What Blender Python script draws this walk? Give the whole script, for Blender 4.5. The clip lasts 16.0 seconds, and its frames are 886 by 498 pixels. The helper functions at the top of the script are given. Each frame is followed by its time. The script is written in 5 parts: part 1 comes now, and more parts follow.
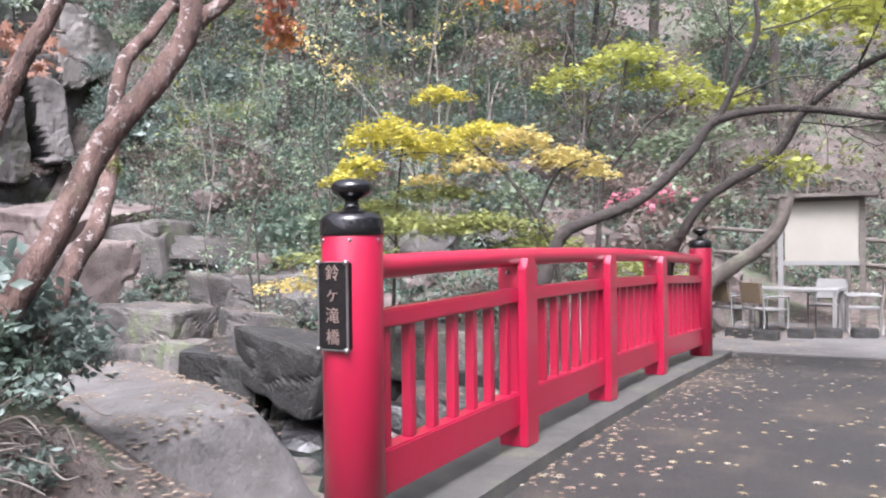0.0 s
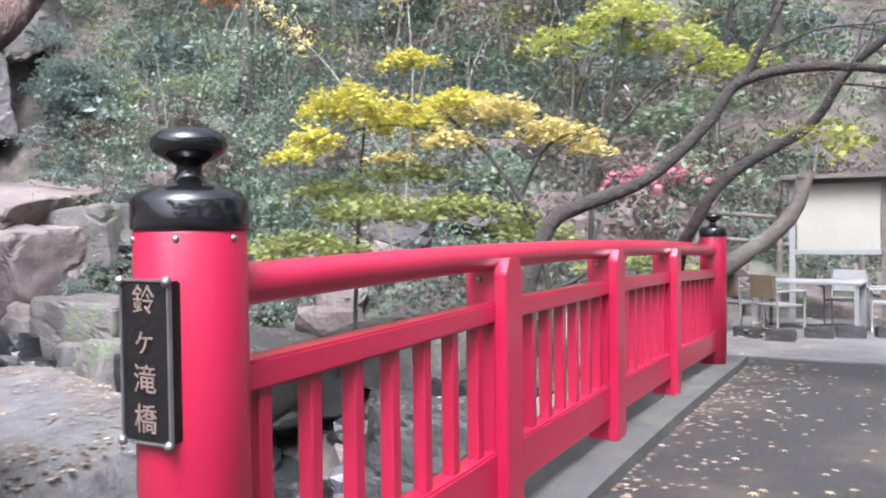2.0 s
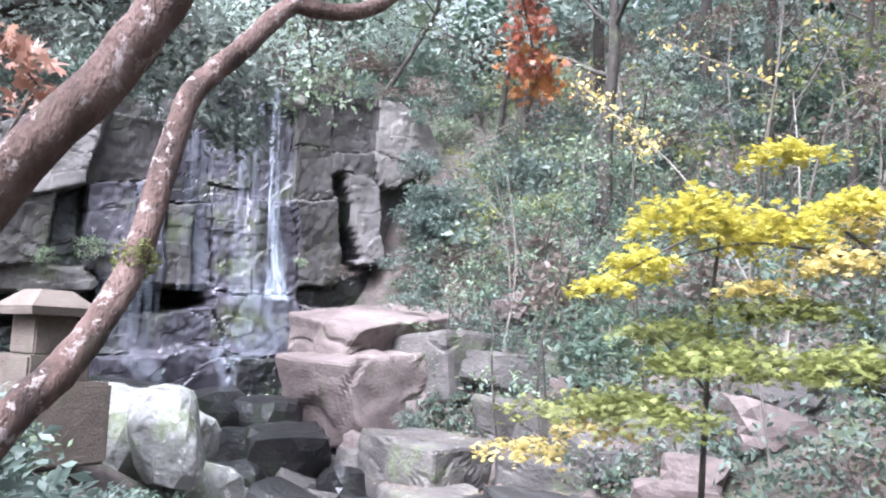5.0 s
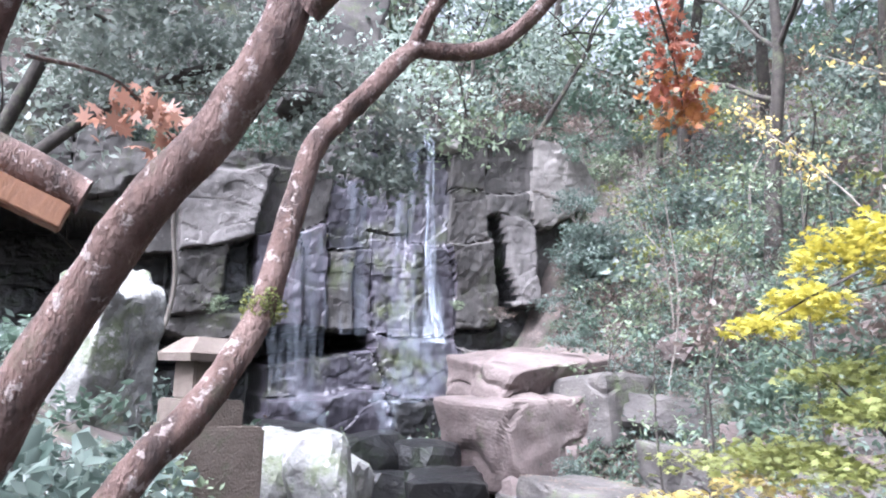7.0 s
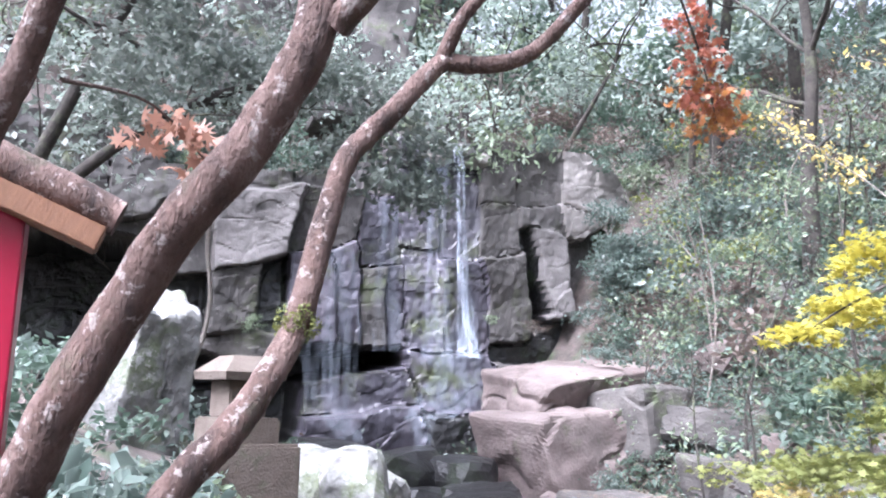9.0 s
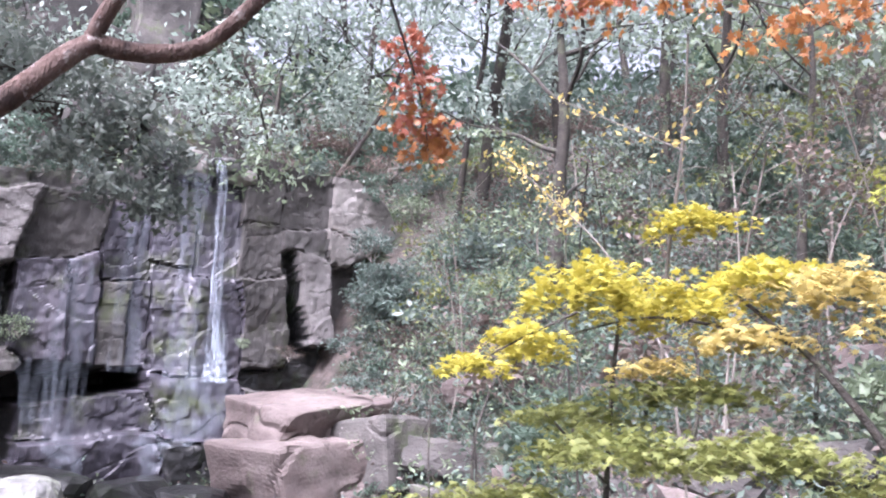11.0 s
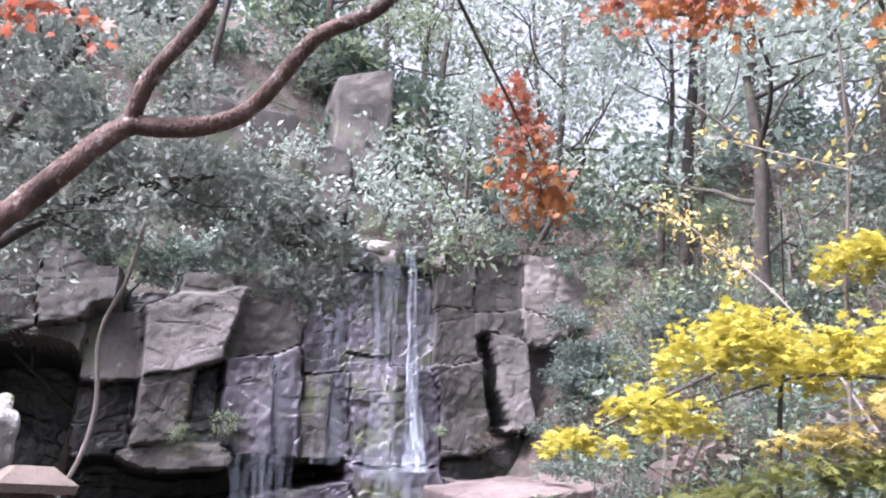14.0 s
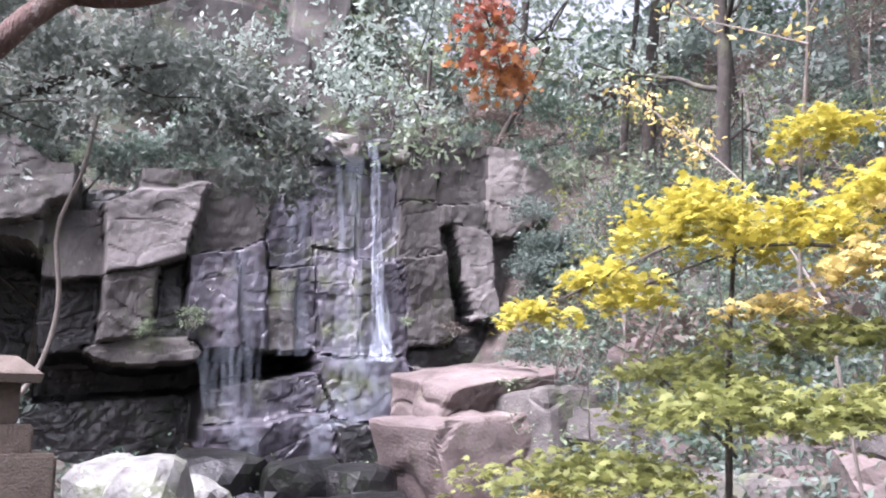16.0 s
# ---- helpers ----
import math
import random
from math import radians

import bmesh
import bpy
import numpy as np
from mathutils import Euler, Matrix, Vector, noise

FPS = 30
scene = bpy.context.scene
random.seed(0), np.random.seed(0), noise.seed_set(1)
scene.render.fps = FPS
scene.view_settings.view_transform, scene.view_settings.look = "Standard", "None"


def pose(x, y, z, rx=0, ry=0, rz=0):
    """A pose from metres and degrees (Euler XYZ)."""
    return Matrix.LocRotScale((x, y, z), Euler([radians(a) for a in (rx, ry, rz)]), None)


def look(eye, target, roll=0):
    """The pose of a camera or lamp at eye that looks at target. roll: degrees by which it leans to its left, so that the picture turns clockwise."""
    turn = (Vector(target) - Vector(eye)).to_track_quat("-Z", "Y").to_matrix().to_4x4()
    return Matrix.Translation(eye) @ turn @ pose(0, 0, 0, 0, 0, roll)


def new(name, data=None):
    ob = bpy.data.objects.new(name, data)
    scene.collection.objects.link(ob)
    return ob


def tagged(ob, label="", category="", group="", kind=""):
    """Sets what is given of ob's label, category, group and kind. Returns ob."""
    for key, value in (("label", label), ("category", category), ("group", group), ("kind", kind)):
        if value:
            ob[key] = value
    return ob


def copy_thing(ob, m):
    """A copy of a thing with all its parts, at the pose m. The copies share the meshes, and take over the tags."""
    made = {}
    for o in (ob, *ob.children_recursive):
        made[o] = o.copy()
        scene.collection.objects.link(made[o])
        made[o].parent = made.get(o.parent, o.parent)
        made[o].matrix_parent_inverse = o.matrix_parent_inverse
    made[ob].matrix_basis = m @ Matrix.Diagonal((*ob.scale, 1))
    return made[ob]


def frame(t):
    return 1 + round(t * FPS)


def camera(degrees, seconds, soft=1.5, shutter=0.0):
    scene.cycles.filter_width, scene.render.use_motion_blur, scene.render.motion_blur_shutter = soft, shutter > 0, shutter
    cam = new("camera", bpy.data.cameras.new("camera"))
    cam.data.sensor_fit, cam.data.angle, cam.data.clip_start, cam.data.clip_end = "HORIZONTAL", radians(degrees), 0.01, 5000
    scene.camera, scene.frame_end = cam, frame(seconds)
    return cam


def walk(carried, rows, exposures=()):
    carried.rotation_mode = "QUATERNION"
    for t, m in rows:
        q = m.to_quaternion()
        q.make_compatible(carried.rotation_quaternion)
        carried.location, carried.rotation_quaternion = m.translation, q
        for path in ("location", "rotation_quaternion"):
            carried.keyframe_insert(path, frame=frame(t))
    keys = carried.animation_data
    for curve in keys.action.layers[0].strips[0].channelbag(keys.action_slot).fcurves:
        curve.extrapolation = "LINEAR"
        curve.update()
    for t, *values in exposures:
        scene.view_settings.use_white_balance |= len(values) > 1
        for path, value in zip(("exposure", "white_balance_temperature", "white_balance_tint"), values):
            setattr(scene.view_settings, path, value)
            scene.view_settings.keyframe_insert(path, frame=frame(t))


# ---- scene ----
cam = camera(56.3, 16.0, 2.0)
METRES, EYE, TILT, LEAN, TURN = 7.7, 1.35, 0.0, 0.0, 28.5
ROWS = [
    (0.0, 0.0, 0.0, 0.0, -0.0, -0.31, 0.68),
    (0.5, 0.0059, 0.0376, -0.0027, -2.17, -0.42, 0.41),
    (1.0, 0.0003, 0.0978, 0.0046, -2.5, -0.85, 0.52),
    (1.5, 0.0152, 0.1605, 0.0049, -2.24, -1.15, 0.73),
    (2.0, 0.0238, 0.2206, 0.0056, -1.16, -1.43, 0.68),
    (2.5, 0.0281, 0.2838, 0.0139, 0.06, -1.39, 0.75),
    (3.0, 0.0492, 0.3535, 0.0159, 2.04, -0.91, 0.45),
    (3.5, 0.057, 0.4123, 0.0156, 4.94, -0.16, -0.34),
    (4.0, 0.06, 0.4736, 0.0269, 10.23, 1.91, -0.85),
    (4.5, 0.0649, 0.5339, 0.0387, 20.13, 5.36, -1.64),
    (5.0, 0.0473, 0.5825, 0.0439, 24.98, 6.79, -2.14),
    (7.5, 0.0382, 0.6489, 0.0497, 37.75, 9.64, -1.81),
    (8.0, 0.0378, 0.65, 0.0495, 38.19, 9.98, -1.62),
    (8.5, 0.0375, 0.6506, 0.0493, 38.57, 10.16, -1.4),
    (9.0, 0.0366, 0.6506, 0.0487, 38.89, 10.16, -1.19),
    (9.5, 0.0407, 0.6542, 0.0493, 34.38, 10.47, -0.92),
    (10.0, 0.0674, 0.6744, 0.0502, 27.78, 11.36, -0.99),
    (12.5, 0.148, 0.8639, 0.0498, 23.69, 13.63, -2.94),
    (13.0, 0.1504, 0.8898, 0.0523, 31.69, 15.36, -1.78),
    (13.5, 0.1592, 0.9181, 0.0552, 38.48, 17.03, -1.86),
    (14.0, 0.162, 0.9156, 0.056, 40.94, 17.83, -1.69),
    (14.5, 0.1622, 0.915, 0.0563, 41.72, 18.54, -1.17),
    (15.0, 0.1614, 0.916, 0.054, 41.94, 18.53, -0.7),
    (15.5, 0.1603, 0.9204, 0.0473, 40.85, 14.65, -0.36),
    (16.0, 0.1626, 0.9256, 0.0389, 38.88, 10.82, -0.25),
]


def aside(t):
    """How far the eye keeps back from the rail while it looks over it."""
    return 0.25 * min(1.0, max(0.0, (t - 5.0) / 2.5)) + 0.12 * min(1.0, max(0.0, (t - 10.0) / 3.0))


walk(cam, [(t, pose(aside(t), -0.41 * aside(t), EYE, TILT, LEAN, TURN) @ pose(METRES * x, METRES * y, METRES * z, 90 + pitch, roll, yaw)) for t, x, y, z, yaw, pitch, roll in ROWS],
     [(0.0, 2.25, 5900, 18), (3.5, 2.45, 5500, 12), (5.0, 2.62, 5550, 16), (9.0, 2.67, 5550, 18), (10.0, 2.5, 5600, 22), (12.5, 2.45, 5850, 26), (16.0, 2.45, 5850, 26)])

# ---- world and sun ----
world = bpy.data.worlds.new("sky")
scene.world = world
world.use_nodes = True
sky = world.node_tree.nodes.new("ShaderNodeTexSky")
sky.sky_type, sky.sun_disc = "NISHITA", False
sky.sun_elevation, sky.sun_rotation = radians(57), radians(159)
sky.air_density, sky.dust_density, sky.ozone_density = 0.6, 10.0, 0.5
veil = world.node_tree.nodes.new("ShaderNodeHueSaturation")
veil.inputs["Saturation"].default_value = 0.3
world.node_tree.links.new(sky.outputs[0], veil.inputs["Color"])
world.node_tree.links.new(veil.outputs[0], world.node_tree.nodes["Background"].inputs[0])
world.node_tree.nodes["Background"].inputs[1].default_value = 0.13
sun = new("sun", bpy.data.lights.new("sun", "SUN"))
sun.data.energy, sun.data.angle, sun.data.color = 1.4, radians(22), (1.0, 0.97, 0.93)
sun.matrix_world = look((-1, -8, 30), (-8, 10, 0))


# ---- materials ----
def mat(name, colours, scale=3.0, rough=0.85, bump=0.3, fine=40.0, metal=0.0, stretch=(1, 1, 1), moss=None, moss_at=0.6,
        spots=None, spots_at=0.68, spots_scale=9.0, island=0.0, leaf=False, coat=0.0, moss_scale=0.9, objrand=0.0, gloss=0.5):
    """A procedural surface: broad variation, fine grain, optional patches of a second growth, optional pale spots."""
    m = bpy.data.materials.new(name)
    m.use_nodes = True
    n, l = m.node_tree.nodes, m.node_tree.links
    b = n["Principled BSDF"]
    tc = n.new("ShaderNodeTexCoord")
    mp = n.new("ShaderNodeMapping")
    mp.inputs["Scale"].default_value = stretch
    l.new(tc.outputs["Object"], mp.inputs[0])
    n1 = n.new("ShaderNodeTexNoise")
    n1.inputs["Scale"].default_value, n1.inputs["Detail"].default_value, n1.inputs["Roughness"].default_value = scale, 8, 0.65
    l.new(mp.outputs[0], n1.inputs[0])
    ramp = n.new("ShaderNodeValToRGB")
    els = ramp.color_ramp.elements
    els[0].position, els[1].position = 0.3, 0.7
    els[0].color, els[1].color = (*colours[0], 1), (*colours[-1], 1)
    if len(colours) == 3:
        els.new(0.5).color = (*colours[1], 1)
    if island:
        g = n.new("ShaderNodeNewGeometry")
        mx = n.new("ShaderNodeMix")
        mx.inputs[0].default_value = island
        l.new(n1.outputs[0], mx.inputs[2])
        l.new(g.outputs["Random Per Island"], mx.inputs[3])
        l.new(mx.outputs[0], ramp.inputs[0])
        if island > 0.5:
            els[0].position, els[1].position = 0.12, 0.85
    else:
        l.new(n1.outputs[0], ramp.inputs[0])
    col = ramp.outputs[0]
    n2 = n.new("ShaderNodeTexNoise")
    n2.inputs["Scale"].default_value, n2.inputs["Detail"].default_value = fine, 6
    l.new(mp.outputs[0], n2.inputs[0])

    def patch(col, colour, at, sc, width=0.08):
        t = n.new("ShaderNodeTexNoise")
        t.inputs["Scale"].default_value, t.inputs["Detail"].default_value, t.inputs["Roughness"].default_value = sc, 9, 0.7
        l.new(tc.outputs["Object"], t.inputs[0])
        r = n.new("ShaderNodeMapRange")
        r.inputs[1].default_value, r.inputs[2].default_value = at - width / 2, at + width / 2
        l.new(t.outputs[0], r.inputs[0])
        x = n.new("ShaderNodeMix")
        x.data_type = "RGBA"
        l.new(r.outputs[0], x.inputs[0])
        l.new(col, x.inputs[6])
        x.inputs[7].default_value = (*colour, 1)
        return x.outputs[2]
    if moss:
        col = patch(col, moss, moss_at, moss_scale, 0.12)
    if spots:
        col = patch(col, spots, spots_at, spots_scale, 0.05)
    if objrand:
        oi = n.new("ShaderNodeObjectInfo")
        hs = n.new("ShaderNodeHueSaturation")
        r = n.new("ShaderNodeMapRange")
        r.inputs[3].default_value, r.inputs[4].default_value = 1 - objrand, 1 + objrand
        l.new(oi.outputs["Random"], r.inputs[0])
        l.new(r.outputs[0], hs.inputs["Value"])
        l.new(col, hs.inputs["Color"])
        col = hs.outputs[0]
    l.new(col, b.inputs["Base Color"])
    b.inputs["Roughness"].default_value, b.inputs["Metallic"].default_value = rough, metal
    b.inputs["Coat Weight"].default_value = coat
    b.inputs["Specular IOR Level"].default_value = gloss
    if bump:
        ad = n.new("ShaderNodeMath")
        ad.operation = "MULTIPLY_ADD"
        l.new(n1.outputs[0], ad.inputs[0])
        ad.inputs[1].default_value = 2.5
        l.new(n2.outputs[0], ad.inputs[2])
        bp = n.new("ShaderNodeBump")
        bp.inputs["Strength"].default_value, bp.inputs["Distance"].default_value = bump, 0.03
        l.new(ad.outputs[0], bp.inputs["Height"])
        l.new(bp.outputs[0], b.inputs["Normal"])
    if leaf:
        tr = n.new("ShaderNodeBsdfTranslucent")
        l.new(col, tr.inputs[0])
        ms = n.new("ShaderNodeMixShader")
        ms.inputs[0].default_value = 0.45
        l.new(b.outputs[0], ms.inputs[1])
        l.new(tr.outputs[0], ms.inputs[2])
        l.new(ms.outputs[0], n["Material Output"].inputs[0])
    return m


M_RED = mat("red_paint", [(0.237, 0.00427, 0.0245), (0.27, 0.00711, 0.0326)], 2.0, 0.33, 0.05, 60, coat=0.2)
M_BLACK = mat("black_lacquer", [(0.003, 0.003, 0.0035), (0.007, 0.0065, 0.007)], 4, 0.1, 0.02, 30)
M_PLATE = mat("black_plate", [(0.004, 0.0038, 0.0038), (0.011, 0.009, 0.009)], 12, 0.45, 0.2, 60, gloss=0.15)
M_COPPER = mat("copper_letters", [(0.12, 0.085, 0.072), (0.18, 0.135, 0.115)], 20, 0.5, 0.1, 60, metal=0.2)
M_STEEL = mat("steel", [(0.182, 0.182, 0.182), (0.251, 0.251, 0.251)], 9, 0.35, 0.05, 60, metal=0.8)
M_ALU = mat("painted_metal", [(0.128, 0.126, 0.12), (0.163, 0.158, 0.154)], 5, 0.5, 0.05, 60)
M_CONC = mat("concrete", [(0.0293, 0.0287, 0.0261), (0.0587, 0.056, 0.0505)], 3, 0.9, 0.4, 70, moss=(0.0691, 0.0749, 0.0403), moss_at=0.62, moss_scale=1.5)
M_ROAD = mat("worn_asphalt", [(0.0085, 0.0074, 0.0064), (0.0145, 0.0127, 0.0108)], 0.9, 0.82, 0.5, 90, moss=(0.028, 0.022, 0.016), moss_at=0.56, spots=(0.04, 0.036, 0.03), spots_at=0.72, spots_scale=60)
M_GRAVEL = mat("pale_gravel", [(0.063, 0.0605, 0.058), (0.116, 0.109, 0.104)], 1.6, 0.95, 0.8, 60, moss=(0.161, 0.121, 0.0888), moss_at=0.6)
M_SOIL = mat("leaf_littered_soil", [(0.0306, 0.0257, 0.022), (0.0734, 0.0588, 0.0521), (0.128, 0.105, 0.095)], 2.4, 0.95, 1.0, 30, moss=(0.0504, 0.072, 0.036), moss_at=0.57, moss_scale=0.7, spots=(0.216, 0.144, 0.115), spots_at=0.64, spots_scale=14)
M_ROCK = mat("grey_rock", [(0.0238, 0.0215, 0.0199), (0.0562, 0.0502, 0.0465), (0.104, 0.0936, 0.0857)], 1.1, 0.85, 1.0, 16, moss=(0.072, 0.09, 0.0432), moss_at=0.61, spots=(0.216, 0.202, 0.187), spots_at=0.66, spots_scale=5, objrand=0.25)
M_BROWN = mat("pinkish_rock", [(0.04, 0.028, 0.025), (0.1, 0.077, 0.071), (0.15, 0.122, 0.114)], 0.6, 0.85, 0.8, 14, moss=(0.06, 0.066, 0.036), moss_at=0.64, spots=(0.05, 0.036, 0.032), spots_at=0.62, spots_scale=1.6)
M_CLIFF = mat("cliff_rock", [(0.0274, 0.0249, 0.0234), (0.0701, 0.0638, 0.0597), (0.124, 0.114, 0.108)], 0.7, 0.8, 0.9, 14, stretch=(1.01, 1.01, 0.471), moss=(0.0606, 0.0707, 0.0337), moss_at=0.6, moss_scale=0.7, spots=(0.162, 0.152, 0.141), spots_at=0.64, spots_scale=2.5, objrand=0.22)
M_PALE = mat("pale_rock", [(0.128, 0.115, 0.105), (0.21, 0.191, 0.177), (0.286, 0.265, 0.247)], 0.9, 0.85, 0.8, 14, moss=(0.124, 0.14, 0.0828), moss_at=0.66)
M_BLOCK = mat("dry_cliff_rock", [(0.069, 0.0621, 0.0586), (0.121, 0.11, 0.106), (0.172, 0.158, 0.151)], 0.8, 0.85, 0.8, 14, moss=(0.0345, 0.0322, 0.0322), moss_at=0.66, moss_scale=0.8, spots=(0.196, 0.184, 0.175), spots_at=0.64, spots_scale=2.5)
M_BOULDER = mat("weathered_boulder", [(0.05, 0.046, 0.043), (0.078, 0.073, 0.07), (0.105, 0.098, 0.094)], 1.3, 0.9, 0.8, 18, moss=(0.055, 0.06, 0.03), moss_at=0.68, spots=(0.14, 0.132, 0.125), spots_at=0.66, spots_scale=7)
M_WHITE = mat("bleached_rock", [(0.07, 0.068, 0.064), (0.15, 0.148, 0.142), (0.23, 0.226, 0.218)], 2.6, 0.85, 1.0, 16, moss=(0.1, 0.115, 0.07), moss_at=0.54, moss_scale=1.8, spots=(0.3, 0.295, 0.285), spots_at=0.6, spots_scale=4)
M_WET = mat("wet_rock", [(0.0197, 0.018, 0.0238), (0.0529, 0.0487, 0.0612), (0.101, 0.0892, 0.105)], 0.8, 0.42, 0.9, 12, stretch=(0.862, 0.862, 0.324), moss=(0.0459, 0.054, 0.0216), moss_at=0.57, moss_scale=0.6, spots=(0.0162, 0.0162, 0.0179), spots_at=0.6, spots_scale=1.7, objrand=0.2)
# damp stone taken darker still, to hold the stream gap's shade in its colour
M_DARKGREY = mat("dark_grey_rock", [(0.00562, 0.00523, 0.00484), (0.015, 0.014, 0.0128), (0.0282, 0.0263, 0.0243)], 1.2, 0.7, 0.9, 14, moss=(0.026, 0.0324, 0.0152), moss_at=0.66, objrand=0.2)
# wet black stone; also carries the painted shade of cliff recesses and stream bed
M_DARK = mat("wet_and_shaded_rock", [(0.00484, 0.00484, 0.00564), (0.0141, 0.0137, 0.0137), (0.0302, 0.0282, 0.0274)], 1.0, 0.35, 0.9, 12, moss=(0.0151, 0.0227, 0.0101), moss_at=0.6)
M_BARK = mat("reddish_bark", [(0.026, 0.015, 0.012), (0.095, 0.056, 0.045), (0.165, 0.112, 0.096)], 4, 0.9, 1.2, 45, stretch=(1.4, 1.4, 0.6), moss=(0.05, 0.043, 0.024), moss_at=0.62, moss_scale=2.0, spots=(0.25, 0.21, 0.195), spots_at=0.59, spots_scale=9)
M_BARKDARK = mat("dark_bark", [(0.012, 0.0095, 0.008), (0.035, 0.027, 0.022)], 6, 0.9, 0.9, 50)
M_LANTERN = mat("tan_stone", [(0.075, 0.058, 0.046), (0.125, 0.1, 0.083)], 3, 0.9, 0.6, 40, moss=(0.07, 0.075, 0.045), moss_at=0.6, moss_scale=2.0)
M_BARKD = mat("grey_bark", [(0.0198, 0.0171, 0.0143), (0.0594, 0.0495, 0.0416)], 6, 0.9, 0.9, 50, moss=(0.0792, 0.0864, 0.0504), moss_at=0.6, moss_scale=2.0, spots=(0.216, 0.202, 0.18), spots_at=0.68, spots_scale=15)
M_BARKG = mat("mossy_grey_bark", [(0.0504, 0.0418, 0.0346), (0.115, 0.0972, 0.0828)], 6, 0.9, 0.9, 50, moss=(0.101, 0.101, 0.072), moss_at=0.55, moss_scale=2.0)
M_TWIG = mat("pale_twig", [(0.119, 0.103, 0.0893), (0.194, 0.173, 0.151)], 6, 0.9, 0.3, 40)
M_WOOD = mat("weathered_wood", [(0.0562, 0.0475, 0.041), (0.108, 0.0929, 0.0799)], 3, 0.85, 0.5, 40, stretch=(1, 1, 6))
M_ORANGEWOOD = mat("orange_timber", [(0.119, 0.0468, 0.018), (0.18, 0.0792, 0.0324)], 3, 0.7, 0.3, 40, stretch=(1, 6, 1))
M_BOARD = mat("notice_paper", [(0.184, 0.171, 0.143), (0.212, 0.2, 0.171)], 1.2, 0.6, 0.03, 30)
M_TAN = mat("woven_tan", [(0.106, 0.0742, 0.0423), (0.148, 0.109, 0.067)], 30, 0.85, 0.5, 90)
M_LBLOSS = mat("litter", [(0.1, 0.062, 0.043), (0.19, 0.145, 0.108), (0.28, 0.24, 0.185)], 3, 0.9, 0, island=0.85)
M_LYELLOWFALL = mat("fallen_yellow", [(0.147, 0.112, 0.0636), (0.206, 0.176, 0.108), (0.225, 0.206, 0.161)], 3, 0.9, 0, island=0.85)


def leafmat(name, a, b, c, rough=0.5):
    return mat(name, [a, b, c], 0.8, rough, 0, island=0.6, leaf=True, objrand=0.12)


L_GREEN = leafmat("green_leaf", (0.058, 0.0869, 0.0626), (0.116, 0.166, 0.125), (0.223, 0.282, 0.232))
L_BLUE = leafmat("blue_green_leaf", (0.0774, 0.111, 0.0924), (0.162, 0.199, 0.172), (0.322, 0.344, 0.307), 0.4)
L_PALE = leafmat("pale_green_leaf", (0.121, 0.156, 0.095), (0.216, 0.268, 0.173), (0.362, 0.397, 0.294))
L_YELLOW = leafmat("yellow_leaf", (0.338, 0.293, 0.0384), (0.446, 0.407, 0.0767), (0.523, 0.491, 0.169))
L_CREAM = leafmat("cream_leaf", (0.411, 0.314, 0.0895), (0.522, 0.448, 0.187), (0.582, 0.538, 0.299))
L_YGREEN = leafmat("yellow_green_leaf", (0.115, 0.132, 0.0396), (0.19, 0.202, 0.0634), (0.288, 0.288, 0.135))
L_LIME = leafmat("lime_leaf", (0.22, 0.237, 0.044), (0.33, 0.347, 0.077), (0.429, 0.429, 0.154))
L_ORANGE = leafmat("orange_leaf", (0.246, 0.0907, 0.0302), (0.324, 0.151, 0.0504), (0.363, 0.242, 0.0806))
L_RED = leafmat("red_leaf", (0.245, 0.072, 0.0432), (0.317, 0.122, 0.072), (0.36, 0.187, 0.101))
L_PINK = leafmat("pink_leaf", (0.356, 0.0864, 0.13), (0.436, 0.173, 0.216), (0.475, 0.324, 0.324))
L_RUST = leafmat("rust_leaf", (0.216, 0.108, 0.072), (0.324, 0.18, 0.13), (0.396, 0.252, 0.187))
# leaf green paled and greyed: the air haze is mixed into this colour
L_HAZE = leafmat("haze_paled_leaf", (0.181, 0.23, 0.19), (0.31, 0.362, 0.313), (0.48, 0.512, 0.468))
L_SILVER = leafmat("silvery_leaf", (0.104, 0.129, 0.107), (0.193, 0.215, 0.184), (0.32, 0.329, 0.298), 0.4)
L_BROWN = leafmat("dry_leaf", (0.101, 0.0756, 0.0612), (0.173, 0.137, 0.119), (0.259, 0.216, 0.194))


def water_material(name, density, stretch):
    m = bpy.data.materials.new(name)
    m.use_nodes = True
    n, l = m.node_tree.nodes, m.node_tree.links
    b = n["Principled BSDF"]
    b.inputs["Base Color"].default_value = (0.5, 0.56, 0.65, 1)
    b.inputs["Roughness"].default_value = 0.35
    tc, mp, nz = n.new("ShaderNodeTexCoord"), n.new("ShaderNodeMapping"), n.new("ShaderNodeTexNoise")
    mp.inputs["Scale"].default_value = stretch
    nz.inputs["Scale"].default_value, nz.inputs["Detail"].default_value = 1.0, 6
    r = n.new("ShaderNodeMapRange")
    r.inputs[1].default_value, r.inputs[2].default_value, r.inputs[3].default_value, r.inputs[4].default_value = 0.36, 0.66, 0.0, density
    t, ms = n.new("ShaderNodeBsdfTransparent"), n.new("ShaderNodeMixShader")
    l.new(tc.outputs["Object"], mp.inputs[0])
    l.new(mp.outputs[0], nz.inputs[0])
    l.new(nz.outputs[0], r.inputs[0])
    l.new(r.outputs[0], ms.inputs[0])
    l.new(t.outputs[0], ms.inputs[1])
    l.new(b.outputs[0], ms.inputs[2])
    l.new(ms.outputs[0], n["Material Output"].inputs[0])
    return m


